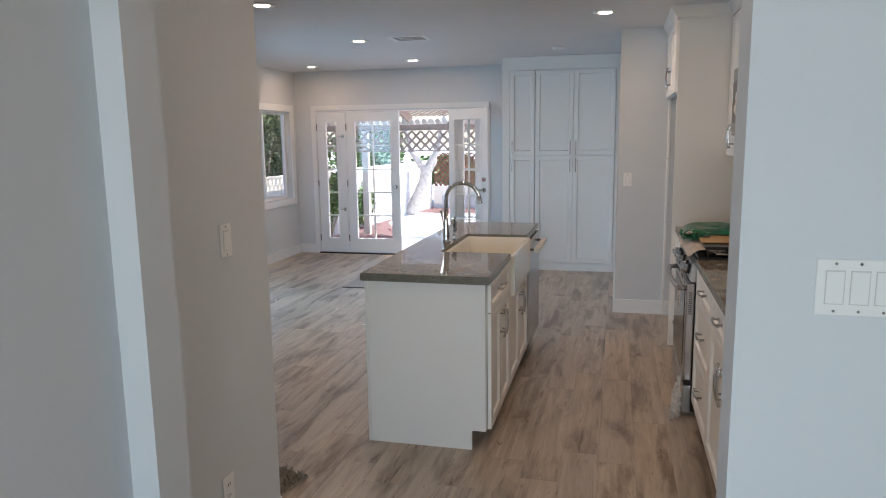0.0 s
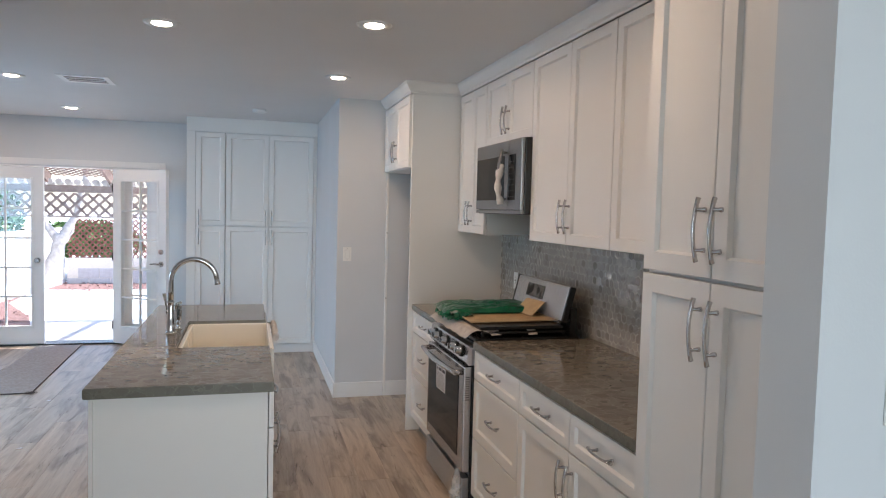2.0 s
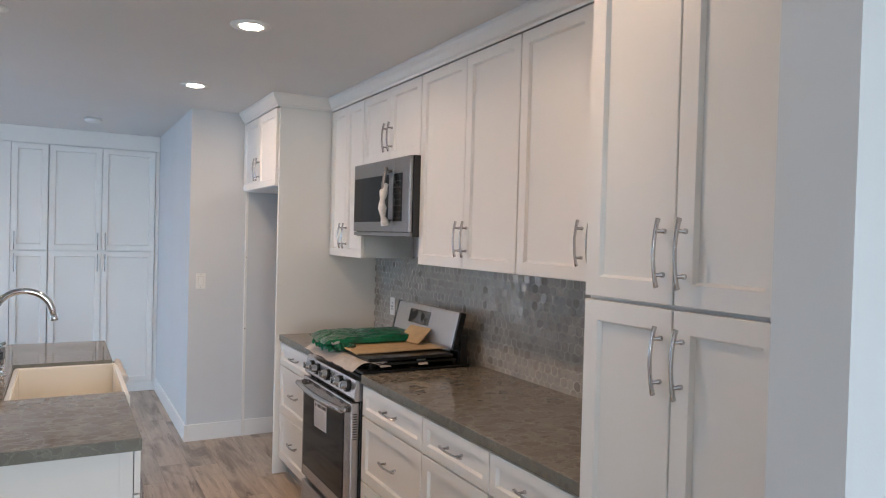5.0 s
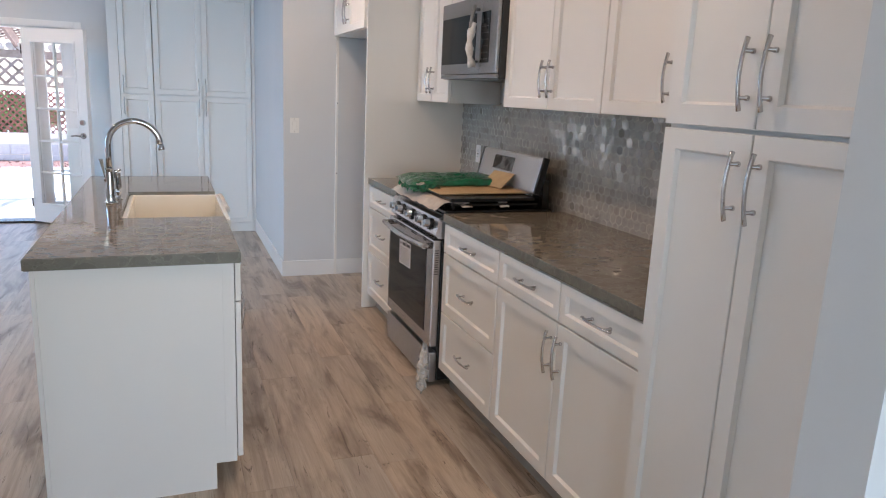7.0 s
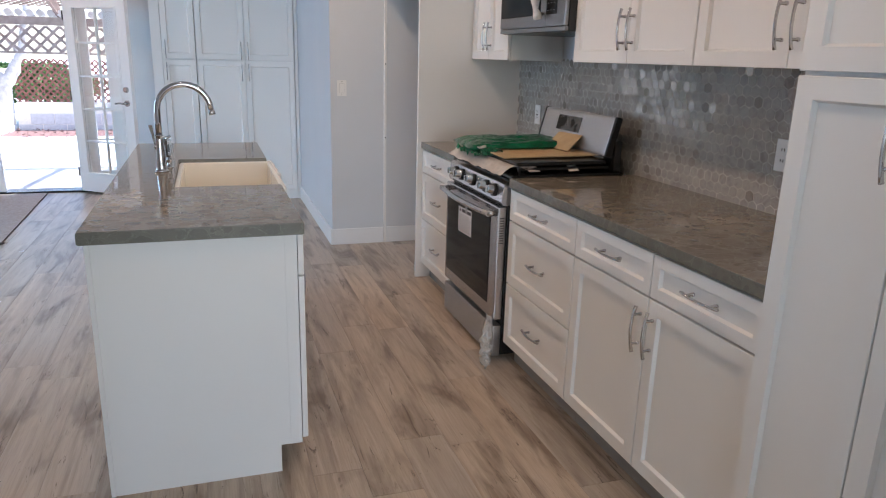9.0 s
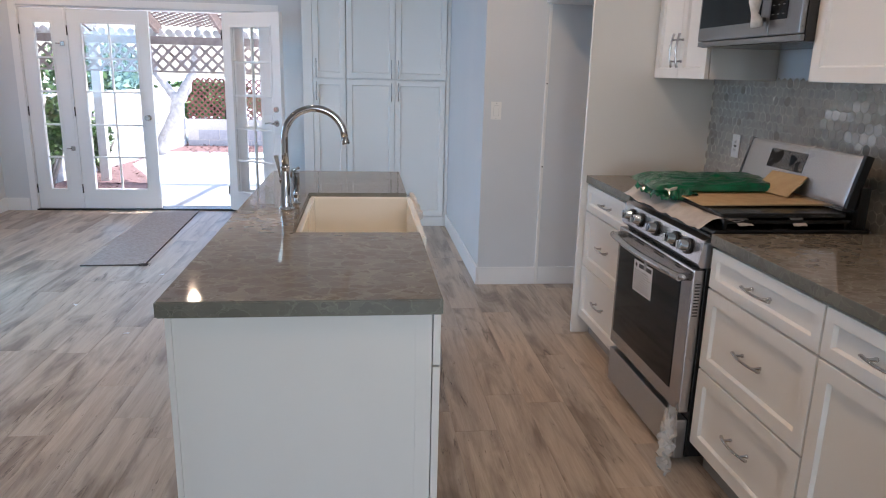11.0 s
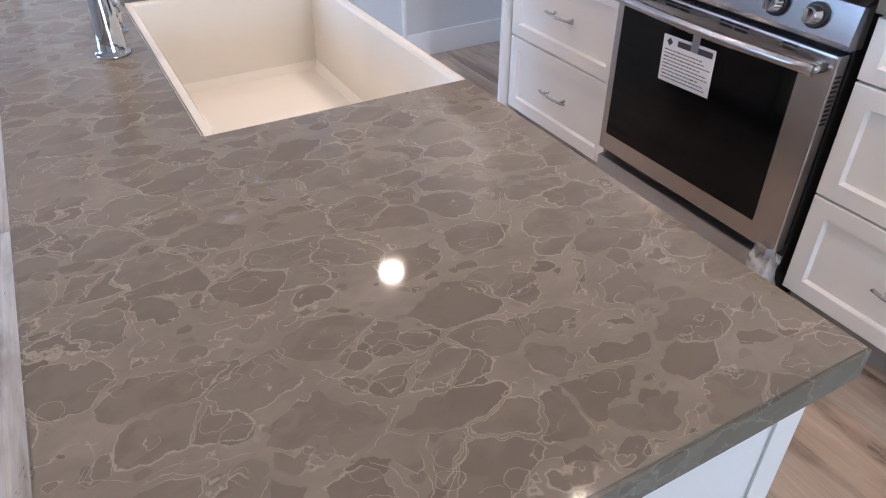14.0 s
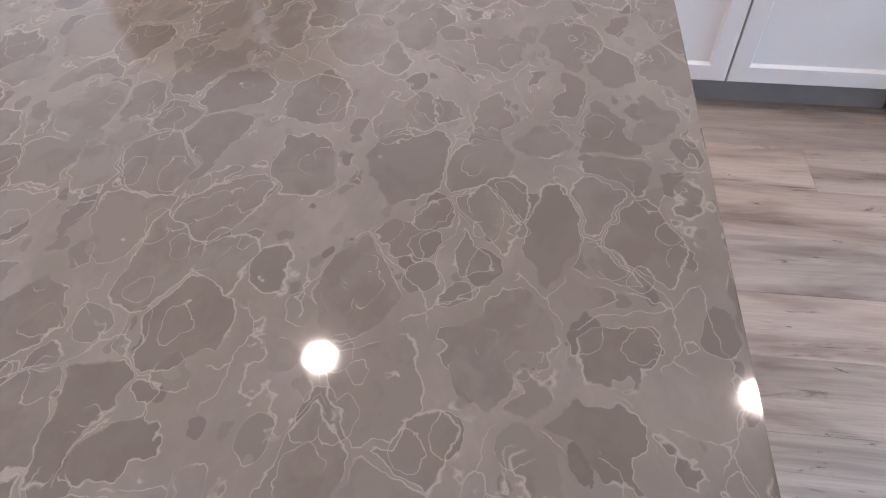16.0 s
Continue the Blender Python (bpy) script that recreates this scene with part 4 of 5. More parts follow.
    s_ = [bm.verts.new(c) for c in ((0.268, -0.0492, 0.650), (0.280, -0.0492, 0.662), (0.268, -0.0492, 0.674), (0.256, -0.0492, 0.662))]
    bm.faces.new(s_)
    for k in range(9):
        x = 0.252
        while x < 0.42 - (k % 3) * 0.014:
            w = 0.008 + ((k * 7 + int(x * 900)) % 5) * 0.004
            box(bm, x, x + w, -0.0494, -0.049, 0.556 + k * 0.0102, 0.5588 + k * 0.0102)
            x += w + 0.004
    part("print", bm, INK, lb, kind="stuff")
    # backguard, tilted, with display
    bg = part("backguard", boxed(0.0, W - 0.025, -0.02, 0.025, 0.0, 0.19, bevel=0.012), STEELF, g, "stainless backguard wrapped in clear film", m=pose(0, 0.525, 1.0, -14, 0, 0))
    part("display", boxed(0.18, 0.43, -0.0225, -0.0205, 0.080, 0.160), BLACKGLASS, bg, "dark clock display")
    part("support", boxed(0.0, W - 0.02, 0.545, 0.60, 0.926, 1.0, bevel=0.003), BLACK, g)
    part("side_support", boxed(W - 0.03, W - 0.003, 0.548, 0.588, 0.926, 1.075, bevel=0.004), BLACK, g)
    part("end_cap", boxed(-0.012, 0.0, -0.022, 0.012, -0.005, 0.193, bevel=0.003), BLACK, bg, m=pose(0, 0, 0))
    part("end_cap", boxed(W - 0.025, W - 0.008, -0.022, 0.012, -0.005, 0.193, bevel=0.003), BLACK, bg)
    for i, (cx, cy) in enumerate(((0.19, 0.17), (0.57, 0.17), (0.19, 0.42), (0.57, 0.42))):
        bm = bmesh.new()
        lathe(bm, [(0.045, 0.9255), (0.045, 0.935), (0.03, 0.94)], (cx, cy, 0), 16)
        part("burner", bm, BLACK, g)
    for cx in (0.19, 0.57):
        bm = bmesh.new()
        for k in range(4):
            y = 0.08 + k * 0.14
            box(bm, cx - 0.165, cx + 0.165, y - 0.006, y + 0.006, 0.945, 0.957)
        for x in (cx - 0.165, cx, cx + 0.165):
            box(bm, x - 0.006, x + 0.006, 0.05, 0.53, 0.9451, 0.9569)
        for x in (cx - 0.16, cx + 0.16):
            for y in (0.06, 0.52):
                box(bm, x - 0.006, x + 0.006, y - 0.006, y + 0.006, 0.9255, 0.9452)
        part("grate", bm, BLACK, g, "black cast grate")
    return g


the_range = gas_range()


# ---- microwave ----
def microwave():
    d = thing("microwave", "stainless over-the-range microwave with a wrapped handle", "microwave", run_pose(1.312, 7.515))
    W = 0.757
    part("body", boxed(0.0, W, 0.0, WX1 - 1.315, 1.575, 1.99, bevel=0.003), BLACK, d)
    part("door", boxed(0.002, 0.56, -0.022, -0.001, 1.60, 1.988, bevel=0.006), DARKSTEEL, d)
    part("window", boxed(0.02, 0.500, -0.0242, -0.0222, 1.655, 1.905), BLACKGLASS, d, "dark microwave window")
    cp = part("control_panel", boxed(0.562, W - 0.002, -0.022, -0.001, 1.60, 1.988, bevel=0.006), DARKSTEEL, d)
    part("keypad", boxed(0.566, 0.672, -0.0240, -0.0222, 1.655, 1.905), BLACKGLASS, cp)
    bm = bmesh.new()
    for i in range(3):
        for j in range(7):
            box(bm, 0.577 + i * 0.032, 0.577 + i * 0.032 + 0.013, -0.0246, -0.0242, 1.672 + j * 0.032, 1.675 + j * 0.032)
    part("key_marks", bm, KEYMARK, cp, kind="stuff")
    part("vent_strip", boxed(0.0, W, -0.018, -0.001, 1.578, 1.598, bevel=0.002), DARKSTEEL, d)
    bm = bmesh.new()
    tube(bm, [(0.53, -0.05 - 0.02 * math.sin(math.pi * k / 10), 1.64 + 0.30 * k / 10) for k in range(11)], 0.010, 12)
    for z in (1.66, 1.92):
        tube(bm, [(0.53, -0.022, z), (0.53, -0.056, z)], 0.008, 8)
    h = part("handle", bm, DARKSTEEL, d)
    bm = bmesh.new()
    tube(bm, [(0.53 + 0.003 * math.sin(k * 2.1), -0.05 - 0.02 * math.sin(math.pi * k / 10), 1.635 + 0.022 * k) for k in range(11)], [0.018 + 0.005 * math.sin(k * 1.7 + 1) for k in range(11)], 10)
    part("foam_wrap", bm, FOAM, h, "white foam packing round the handle")


microwave()


# ---- recessed lights, vent, detector ----
def downlight(x, y, on=True):
    d = thing("recessed_light", "round white recessed ceiling light, lit warm", "ceiling light", pose(x, y, H), group="recessed ceiling lights")
    bm = bmesh.new()
    prof = [(0.088, 0.0), (0.088, -0.004), (0.062, -0.007), (0.048, -0.0035)]
    lathe(bm, prof, sides=32)
    part("trim_ring", bm, TRIM, d)
    bm = bmesh.new()
    lathe(bm, [(0.047, -0.0045), (0.047, -0.0075), (0.040, -0.009)], sides=32)
    part("lens", bm, LAMPGLOW, d, "glowing warm white lens")
    lamp = new("downlight_lamp", bpy.data.lights.new("downlight_lamp", "AREA"))
    lamp.data.shape, lamp.data.size, lamp.data.energy, lamp.data.color = "DISK", 0.088, 1.25, (1.0, 0.68, 0.45)
    lamp.matrix_world = look((x, y, H - 0.012), (x, y, 0), 0)
    lamp.visible_glossy = True


for x, y in ((0.48, 5.335), (0.48, 6.72), (0.48, 8.175), (-0.53, 7.065), (-1.745, 7.15), (-1.768, 9.035), (-1.768, 10.80), (-3.165, 11.04)):
    downlight(x, y)

v = thing("ceiling_vent", "white metal ceiling air register with dark slots", "vent", pose(-1.27, 9.01, H))
bm = bmesh.new()
for a in ((-0.175, 0.175, -0.16, -0.12), (-0.175, 0.175, 0.12, 0.16), (-0.175, -0.135, -0.1195, 0.1195), (0.135, 0.175, -0.1195, 0.1195)):
    box(bm, *a, -0.006, -0.001, bevel=0.002)
part("frame", bm, TRIM, v)
part("backing", boxed(-0.134, 0.134, -0.119, 0.119, -0.003, -0.0005), BLACK, v)
for k in range(2):
    bm = bmesh.new(); box(bm, -0.134, 0.134, -0.006, 0.006, -0.001, 0.001)
    part("slat", bm, TRIM, v, m=pose(0, -0.04 + k * 0.08, -0.0055, 6, 0, 0))
bm = bmesh.new()
lathe(bm, [(0.065, -0.001), (0.065, -0.02), (0.055, -0.03), (0.02, -0.033)], (-0.02, 10.10, H))
tagged(part("smoke_detector", bm, TRIM), "round white smoke detector on the ceiling", "smoke detector")


# ---- switches and outlets ----
def switch(m, gangs, label, name="light_switch"):
    w = 0.07 + 0.046 * (gangs - 1)
    s = thing(name, label, "switch", m)
    part("plate", boxed(-w / 2, w / 2, -0.005, -0.0005, -0.058, 0.058, bevel=0.002), PLATE, s)
    for g in range(gangs):
        x = (g - (gangs - 1) / 2) * 0.046
        # grey box draws the shaded gap around the rocker
        part("gap_shade", boxed(x - 0.0182, x + 0.0182, -0.0058, -0.0051, -0.0352, 0.0352), GAP, s)
        bm = bmesh.new()
        box(bm, x - 0.0165, x + 0.0165, -0.0075, -0.0055, -0.0335, 0.0335, bevel=0.001)
        part("rocker", bm, PLATE, s, m=pose(0, 0, 0, 1.5, 0, 0))
        bm = bmesh.new()
        for z in (-0.049, 0.049):
            tube(bm, [(x, -0.005, z), (x, -0.0062, z)], 0.003, 8)
        part("screws", bm, NICKEL, s, kind="stuff")
    return s


switch(pose(1.097, 4.2545, 1.285), 4, "white four-gang rocker switch plate on the pale wall")
switch(pose(-0.7295, 4.865, 1.25, 0, 0, 90), 1, "white single rocker switch on the partition wall")
switch(pose(0.685, 9.0595, 1.203), 1, "white single rocker switch on the wall beside the fridge alcove")


def outlet(m, label, dark=False):
    s = thing("wall_outlet", label, "outlet", m)
    part("plate", boxed(-0.035, 0.035, -0.005, -0.0005, -0.058, 0.058, bevel=0.002), PLATE, s)
    for z in (-0.02, 0.02):
        bm = bmesh.new()
        box(bm, -0.016, 0.016, -0.0065, -0.0052, z - 0.014, z + 0.014, bevel=0.0008)
        r = part("receptacle", bm, PLATE, s)
        bm = bmesh.new()
        for x in (-0.006, 0.006):
            box(bm, x - 0.0016, x + 0.0016, -0.0068, -0.0064, z - 0.004, z + 0.007)
        part("slots", bm, BLACK, r)
        if dark:
            bm = bmesh.new(); box(bm, -0.009, 0.009, -0.0072, -0.0052, -0.004 if z > 0 else -0.0041, 0.004)
            if z > 0:
                part("test_buttons", bm, BLACK, s)
            else:
                bm.free()


TX = WX1 - 0.0085
outlet(pose(TX - 0.001, 7.79, 1.115, 0, 0, -90), "white wall outlet with black buttons in the tiles behind the range", True)
outlet(pose(TX - 0.001, 5.77, 1.135, 0, 0, -90), "white double outlet in the tiled backsplash above the worktop")
outlet(pose(-0.7295, 4.78, 0.36, 0, 0, 90), "white wall outlet low on the partition wall")

# ---- mats ----
mat = thing("floor_mat", "long taupe woven mat lying on the floor at the patio door", "mat", pose(-2.06, 10.62, 0.0, 0, 0, 1.6))
part("weave", boxed(-0.219, 0.219, -1.024, 1.03, 0.0, 0.007, bevel=0.002), RUG, mat)
BINDING = mixed("dark_brown_binding", [(0.3, (0.07, 0.055, 0.05)), (0.7, (0.14, 0.11, 0.10))], 60, 0.95)
part("binding", boxed(-0.225, 0.225, -1.032, -1.0245, 0.0, 0.010, bevel=0.002), BINDING, mat, "dark frayed end binding")
part("binding", boxed(0.2195, 0.226, -1.024, 1.03, 0.0, 0.009, bevel=0.002), BINDING, mat, "dark frayed side binding")
bm = bmesh.new()
rr = random.Random(9)
for i in range(60):
    a, l = rr.uniform(0, 6.28), rr.uniform(0.012, 0.035)
    p = Vector((0.225 + rr.uniform(-0.02, 0.02), -1.03 + rr.uniform(-0.02, 0.02), 0.004))
    tube(bm, [p, p + Vector((math.cos(a) * l * 0.5, math.sin(a) * l * 0.5, 0.010)), p + Vector((math.cos(a) * l, math.sin(a) * l, 0.0))], 0.0012, 4)
part("frayed_threads", bm, BINDING, mat, "loose dark threads at the corner", kind="stuff")
for x, y, a in ((-1.62, 9.35, 20), (-1.30, 10.4, 75), (-1.95, 8.7, 130), (-2.7, 8.9, 40), (-1.5, 8.2, 10)):
    bm = bmesh.new()
    box(bm, -0.014, 0.014, -0.008, 0.008, 0.0, 0.002)
    for v_ in bm.verts:
        v_.co.z += 0.004 * (1 if v_.co.x * v_.co.y > 0 else 0)
        v_.co.x += 0.006 * (1 if v_.co.y > 0 else 0)
    tagged(part("paper_scrap", bm, WHITEPAPER, m=pose(x, y, 0.0, 0, 0, a)), "tiny scrap of white paper dropped on the plank floor", "paper scrap", "paper scraps on the floor")

bm = bmesh.new()
rr = random.Random(5)
for i in range(900):
    x, y = rr.uniform(-0.3, 0), rr.uniform(-0.25, 0.0)
    a = rr.uniform(0, 6.28); t = rr.uniform(0.004, 0.012)
    p = Vector((x, y, 0.01)); q = p + Vector((math.cos(a) * t * 2, math.sin(a) * t * 2, rr.uniform(0.006, 0.02)))
    w = Vector((-math.sin(a), math.cos(a), 0)) * 0.004
    bm.faces.new([bm.verts.new(c) for c in (p - w, p + w, q + w, q - w)])
box(bm, -0.3, 0, -0.25, 0, 0.0, 0.012)
tagged(part("shag_mat", bm, SHAG, m=pose(-0.80, 5.565, 0.0, 0, 0, -14)), "mottled beige shag mat at the corner of the partition wall", "mat")

# ---- things on the range ----
def crumple(nx, ny, sx, sy, amp, seed, thick=0.0, freq=9.0):
    bm = bmesh.new()
    off = Vector((seed * 3.1, seed * 1.7, seed))
    grid = [[bm.verts.new((sx * i / nx, sy * j / ny, amp * noise.noise(Vector((i / nx * sx * freq, j / ny * sy * freq, 0)) + off) + amp * 0.5 * noise.noise(Vector((i / nx * sx * freq * 3, j / ny * sy * freq * 3, 4)) + off))) for j in range(ny + 1)] for i in range(nx + 1)]
    for i in range(nx):
        for j in range(ny):
            f = bm.faces.new((grid[i][j], grid[i + 1][j], grid[i + 1][j + 1], grid[i][j + 1]))
            f.smooth = False
    return bm


# cardboard sheets, paper and the green bag, in world places over the cooktop (z 0.957)
bm = bmesh.new(); box(bm, 0, 0.50, 0, 0.42, 0, 0.006, bevel=0.001)
tagged(part("cardboard_sheet", bm, CARD, m=pose(1.065, 6.85, 0.982, 0, -1, -3)), "brown cardboard sheet lying on the black slab under the green bag", "cardboard")
tagged(part("black_foam_sheet", boxed(0, 0.47, 0, 0.60, 0, 0.017, bevel=0.004), BLACK, m=pose(1.075, 6.725, 0.962, 0, -0.5, -1)), "black packing slab lying on the cooktop under the cardboard", "packing")
bm = crumple(26, 30, 0.17, 0.74, 0.012, 2, freq=14)
for v_ in bm.verts:
    v_.co.z += -0.10 * max(0, 0.05 - v_.co.x) / 0.05 * 0.35 + 0.012
tagged(part("packing_paper", bm, PAPER, m=pose(0.985, 6.71, 0.95)), "crumpled cream packing paper over the front of the cooktop", "paper")
bm = bmesh.new(); box(bm, 0, 0.115, 0, 0.20, 0, 0.004)
tagged(part("cardboard_flap", bm, CARD, m=pose(1.46, 6.95, 0.998, 0, -42, 8)), "bent brown cardboard flap leaning at the backguard", "cardboard")


def green_bag():
    bm = bmesh.new()
    nx, ny = 44, 56
    def h(u, v, s):
        edge = (1 - abs(2 * u - 1) ** 9) * (1 - abs(2 * v - 1) ** 10)
        n = noise.noise(Vector((u * 5, v * 6, s))) * 0.35 + noise.noise(Vector((u * 6, v * 20, s + 3))) * 0.45 + noise.noise(Vector((u * 34, v * 30, s + 5))) * 0.22 + abs(noise.noise(Vector((u * 3 + v * 4, v * 12, s + 7)))) * 0.5
        return edge * (0.029 + 0.013 * n)
    top = [[None] * (ny + 1) for _ in range(nx + 1)]
    bot = [[None] * (ny + 1) for _ in range(nx + 1)]
    for i in range(nx + 1):
        for j in range(ny + 1):
            u, v = i / nx, j / ny
            wob = 0.014 * noise.noise(Vector((u * 5, v * 5, 9)))
            x, y = 0.58 * u + wob, 0.39 * v + wob * (1 - 2 * u)
            top[i][j] = bm.verts.new((x, y, 0.012 + h(u, v, 1)))
            bot[i][j] = bm.verts.new((x, y, 0.004)) if 0 < i < nx and 0 < j < ny else top[i][j]
    for i in range(nx):
        for j in range(ny):
            bm.faces.new((top[i][j], top[i + 1][j], top[i + 1][j + 1], top[i][j + 1]))
            q = [bot[i][j], bot[i][j + 1], bot[i + 1][j + 1], bot[i + 1][j]]
            bm.faces.new(q)
    return bm


tagged(part("green_plastic_bag", green_bag(), GREENPLASTIC, m=pose(0.985, 7.115, 0.986, 0, -1, -6)), "crumpled shiny green plastic bag lying on the cardboard on the range", "bag")
bm = bmesh.new()
tube(bm, [(0, 0, 0), (0.012, -0.014, 0.012), (0.03, -0.012, 0.014), (0.036, 0.006, 0.006), (0.02, 0.02, -0.002), (0.01, 0.045, 0.0)], 0.0035, 8)
tagged(part("twist_tie", bm, PAPER, m=pose(1.0, 7.02, 1.012)), "cream paper tie at the torn end of the green bag", "tie")
bm = crumple(16, 20, 0.16, 0.30, 0.03, 6, freq=24)
for v_ in bm.verts:
    v_.co.z += 0.02 - 0.2 * max(0, 0.06 - v_.co.x)
tagged(part("green_bag_end", bm, GREENPLASTIC, m=pose(0.985, 7.02, 0.972)), "loose torn end of the green plastic bag", "bag")
for nm_, w_, h_, y_, z_, tilt_ in (("film", 0.74, 0.215, 0.497, 0.99, -14), ("film", 0.75, 0.165, -0.054, 0.020, 0)):
    film = crumple(28, 10, w_, h_, 0.010, 9 + w_ * 10, freq=22)
    bmesh.ops.rotate(film, verts=film.verts, cent=(0, 0, 0), matrix=Matrix.Rotation(math.pi / 2, 3, "X"))
    part(nm_, film, FILM, the_range, "wrinkled clear protective film", m=pose(-0.005, y_, z_, tilt_, 0, 0))
# clear film hanging at the foot of the range
bm = bmesh.new()
off = 0
for s, (x, y, w, hgt) in enumerate(((0.965, 6.71, 0.09, 0.24), (0.94, 6.69, 0.08, 0.17), (0.975, 6.74, 0.10, 0.14), (0.925, 6.66, 0.10, 0.07), (0.95, 6.70, 0.07, 0.20))):
    n, k = 10, 6
    g = [[bm.verts.new((x + 0.03 * noise.noise(Vector((i * 0.9, j * 0.8, s * 5))), y + w * (j / k - 0.5) + 0.02 * noise.noise(Vector((i * 0.7, j * 0.9, s * 9 + 3))), 0.002 + hgt * i / n)) for j in range(k + 1)] for i in range(n + 1)]
    for i in range(n):
        for j in range(k):
            bm.faces.new((g[i][j], g[i + 1][j], g[i + 1][j + 1], g[i][j + 1]))
tagged(part("clear_plastic_wrap", bm, CLEARPLASTIC), "crumpled clear plastic wrap hanging at the corner of the range", "plastic wrap")

# ---- outside ----
ground = built("ground", boxed(-60, 60, 11.88, 120, -0.25, -0.16), CONCRETE, "pale concrete and ground of the yard")
built("patio", boxed(-4.2, 1.5, 11.86, 17.6, -0.158, -0.08), CONCRETE, "bright sunlit concrete patio slab")
bm = bmesh.new()
rr = random.Random(3)
for i in range(4200):
    x, y = rr.uniform(-5.0, 2.0), rr.uniform(12.7, 19.0)
    edge_x = -2.85 - 0.42 * max(0, y - 13.7) + 0.12 * math.sin(y * 4)
    if x > edge_x and y < 17.3 + 0.4 * math.sin(x * 3):
        continue
    s = rr.uniform(0.015, 0.05); a = rr.uniform(0, 6.28)
    p = Vector((x, y, -0.065 + rr.uniform(0, 0.02)))
    d = Vector((math.cos(a), math.sin(a), 0.3)) * s; e = Vector((-math.sin(a), math.cos(a), 0.2)) * s * 0.5
    bm.faces.new([bm.verts.new(c) for c in (p - d, p - e, p + d, p + e)])
built("red_mulch_chips", bm, MULCH, "scattered red mulch chips", kind="stuff")
BED = [(-5.2, 12.6), (-3.25, 12.6), (-2.9, 13.6), (-3.1, 14.3), (-3.8, 15.8), (-3.9, 19.0), (-5.2, 19.0)]
bm = bmesh.new()
lo = [bm.verts.new((x, y, -0.159)) for x, y in BED]
hi = [bm.verts.new((x, y, -0.074)) for x, y in BED]
bm.faces.new(hi); bm.faces.new(lo[::-1])
for q in range(7):
    bm.faces.new((lo[q], lo[(q + 1) % 7], hi[(q + 1) % 7], hi[q]))
built("mulch_bed", bm, MULCH, "red mulch bed beside the patio")
built("mulch_bed_far", boxed(-3.89, 3.0, 17.6, 19.0, -0.1585, -0.0735), MULCH, "red mulch bed along the garden wall")


def block_wall(name, label, origin, turn, length, height):
    w = thing(name, label, "wall", pose(*origin, 0, 0, turn), kind="structure")
    part("mortar", boxed(0, length, 0.012, 0.138, 0, height), GROUT, w)
    bm0 = boxed(0.004, 0.392, 0.0, 0.15, 0.004, 0.194, bevel=0.004)
    first = part("block", bm0, BLOCK, w)
    rows, cols = int(height / 0.2), int(length / 0.4)
    for j in range(rows):
        for i in range(cols):
            x = i * 0.4 + (0.2 if j % 2 else 0)
            if x + 0.4 > length + 0.01 or (i == j == 0):
                continue
            b = new("block", first.data)
            b.parent, b.matrix_basis = w, pose(x, 0, j * 0.2)
    return w


block_wall("garden_wall", "pale painted concrete block garden wall, side of the yard", (-4.35, 11.9, -0.16), 84, 6.8, 1.2)
block_wall("garden_wall_low", "low pale block wall under the red lattice fence", (-3.6, 18.6, -0.16), 0, 7.2, 0.6)


def lattice(name, label, mat, origin, turn, w, h, pitch, bar, rx=0, cat="lattice"):
    """Diagonal strips in two layers, clipped to w by h."""
    bm = bmesh.new()
    for layer, sgn in ((0.0, 1), (0.009, -1)):
        c = -h if sgn > 0 else 0.0
        k = 0
        c = -h
        while c < w + h:
            # the strip x = c + s (sgn 1) or x = c + h - s
            pts = []
            if sgn > 0:
                a0, a1 = max(0, -c), min(h, w - c)
                if a1 - a0 > 0.01:
                    pts = [(c + a0, a0), (c + a1, a1)]
            else:
                a0, a1 = max(0, c + h - w), min(h, c + h)
                if a1 - a0 > 0.01:
                    pts = [(c + h - a0, a0), (c + h - a1, a1)]
            if pts:
                (xa, za), (xb, zb) = pts
                hw = bar * 0.7071
                vs = [(xa - hw, za), (xa + hw, za), (xb + hw, zb), (xb - hw, zb)]
                f0 = [bm.verts.new((x, layer, z)) for x, z in vs]
                f1 = [bm.verts.new((x, layer + 0.008, z)) for x, z in vs]
                bm.faces.new(f0); bm.faces.new(f1[::-1])
                for q in range(4):
                    bm.faces.new((f0[q], f0[(q + 1) % 4], f1[(q + 1) % 4], f1[q]))
            c += pitch
    return tagged(part(name, bm, mat, m=pose(*origin, rx, 0, turn)), label, cat)


lattice("lattice_fence", "red brown diagonal lattice fence on the low wall", REDWOOD, (-3.6, 18.67, 0.402), 0, 7.2, 0.82, 0.115, 0.03, cat="fence")
# pergola
pg = thing("pergola", "weathered wooden pergola with rafters, lattice roof and valance over the patio", "pergola")
PZ, PY, SLOPE = 1.70, 14.1, 14.0
part("beam", boxed(-5.4, 2.4, PY, PY + 0.09, PZ, PZ + 0.10, bevel=0.004), SHADEWOOD, pg, "wooden front beam, its colour darkened for the roof's shade")
for x in (-3.62, 1.2):
    part("post", boxed(x - 0.055, x + 0.055, PY - 0.01, PY + 0.09, -0.081, PZ - 0.001, bevel=0.004), WHITEWOOD, pg, "white painted post")
for k in range(10):
    bm = bmesh.new(); box(bm, -0.02, 0.02, -2.28, 0.0, 0, 0.13, bevel=0.003)
    part("rafter", bm, PALEWOOD, pg, "weathered rafter", m=pose(-5.2 + k * 0.8, PY + 0.08, PZ + 0.101, -SLOPE, 0, 0))
rl = lattice("roof_lattice", "", PALEWOOD, (0, 0, 0), 0, 7.8, 2.34, 0.10, 0.026)
rl.parent = pg
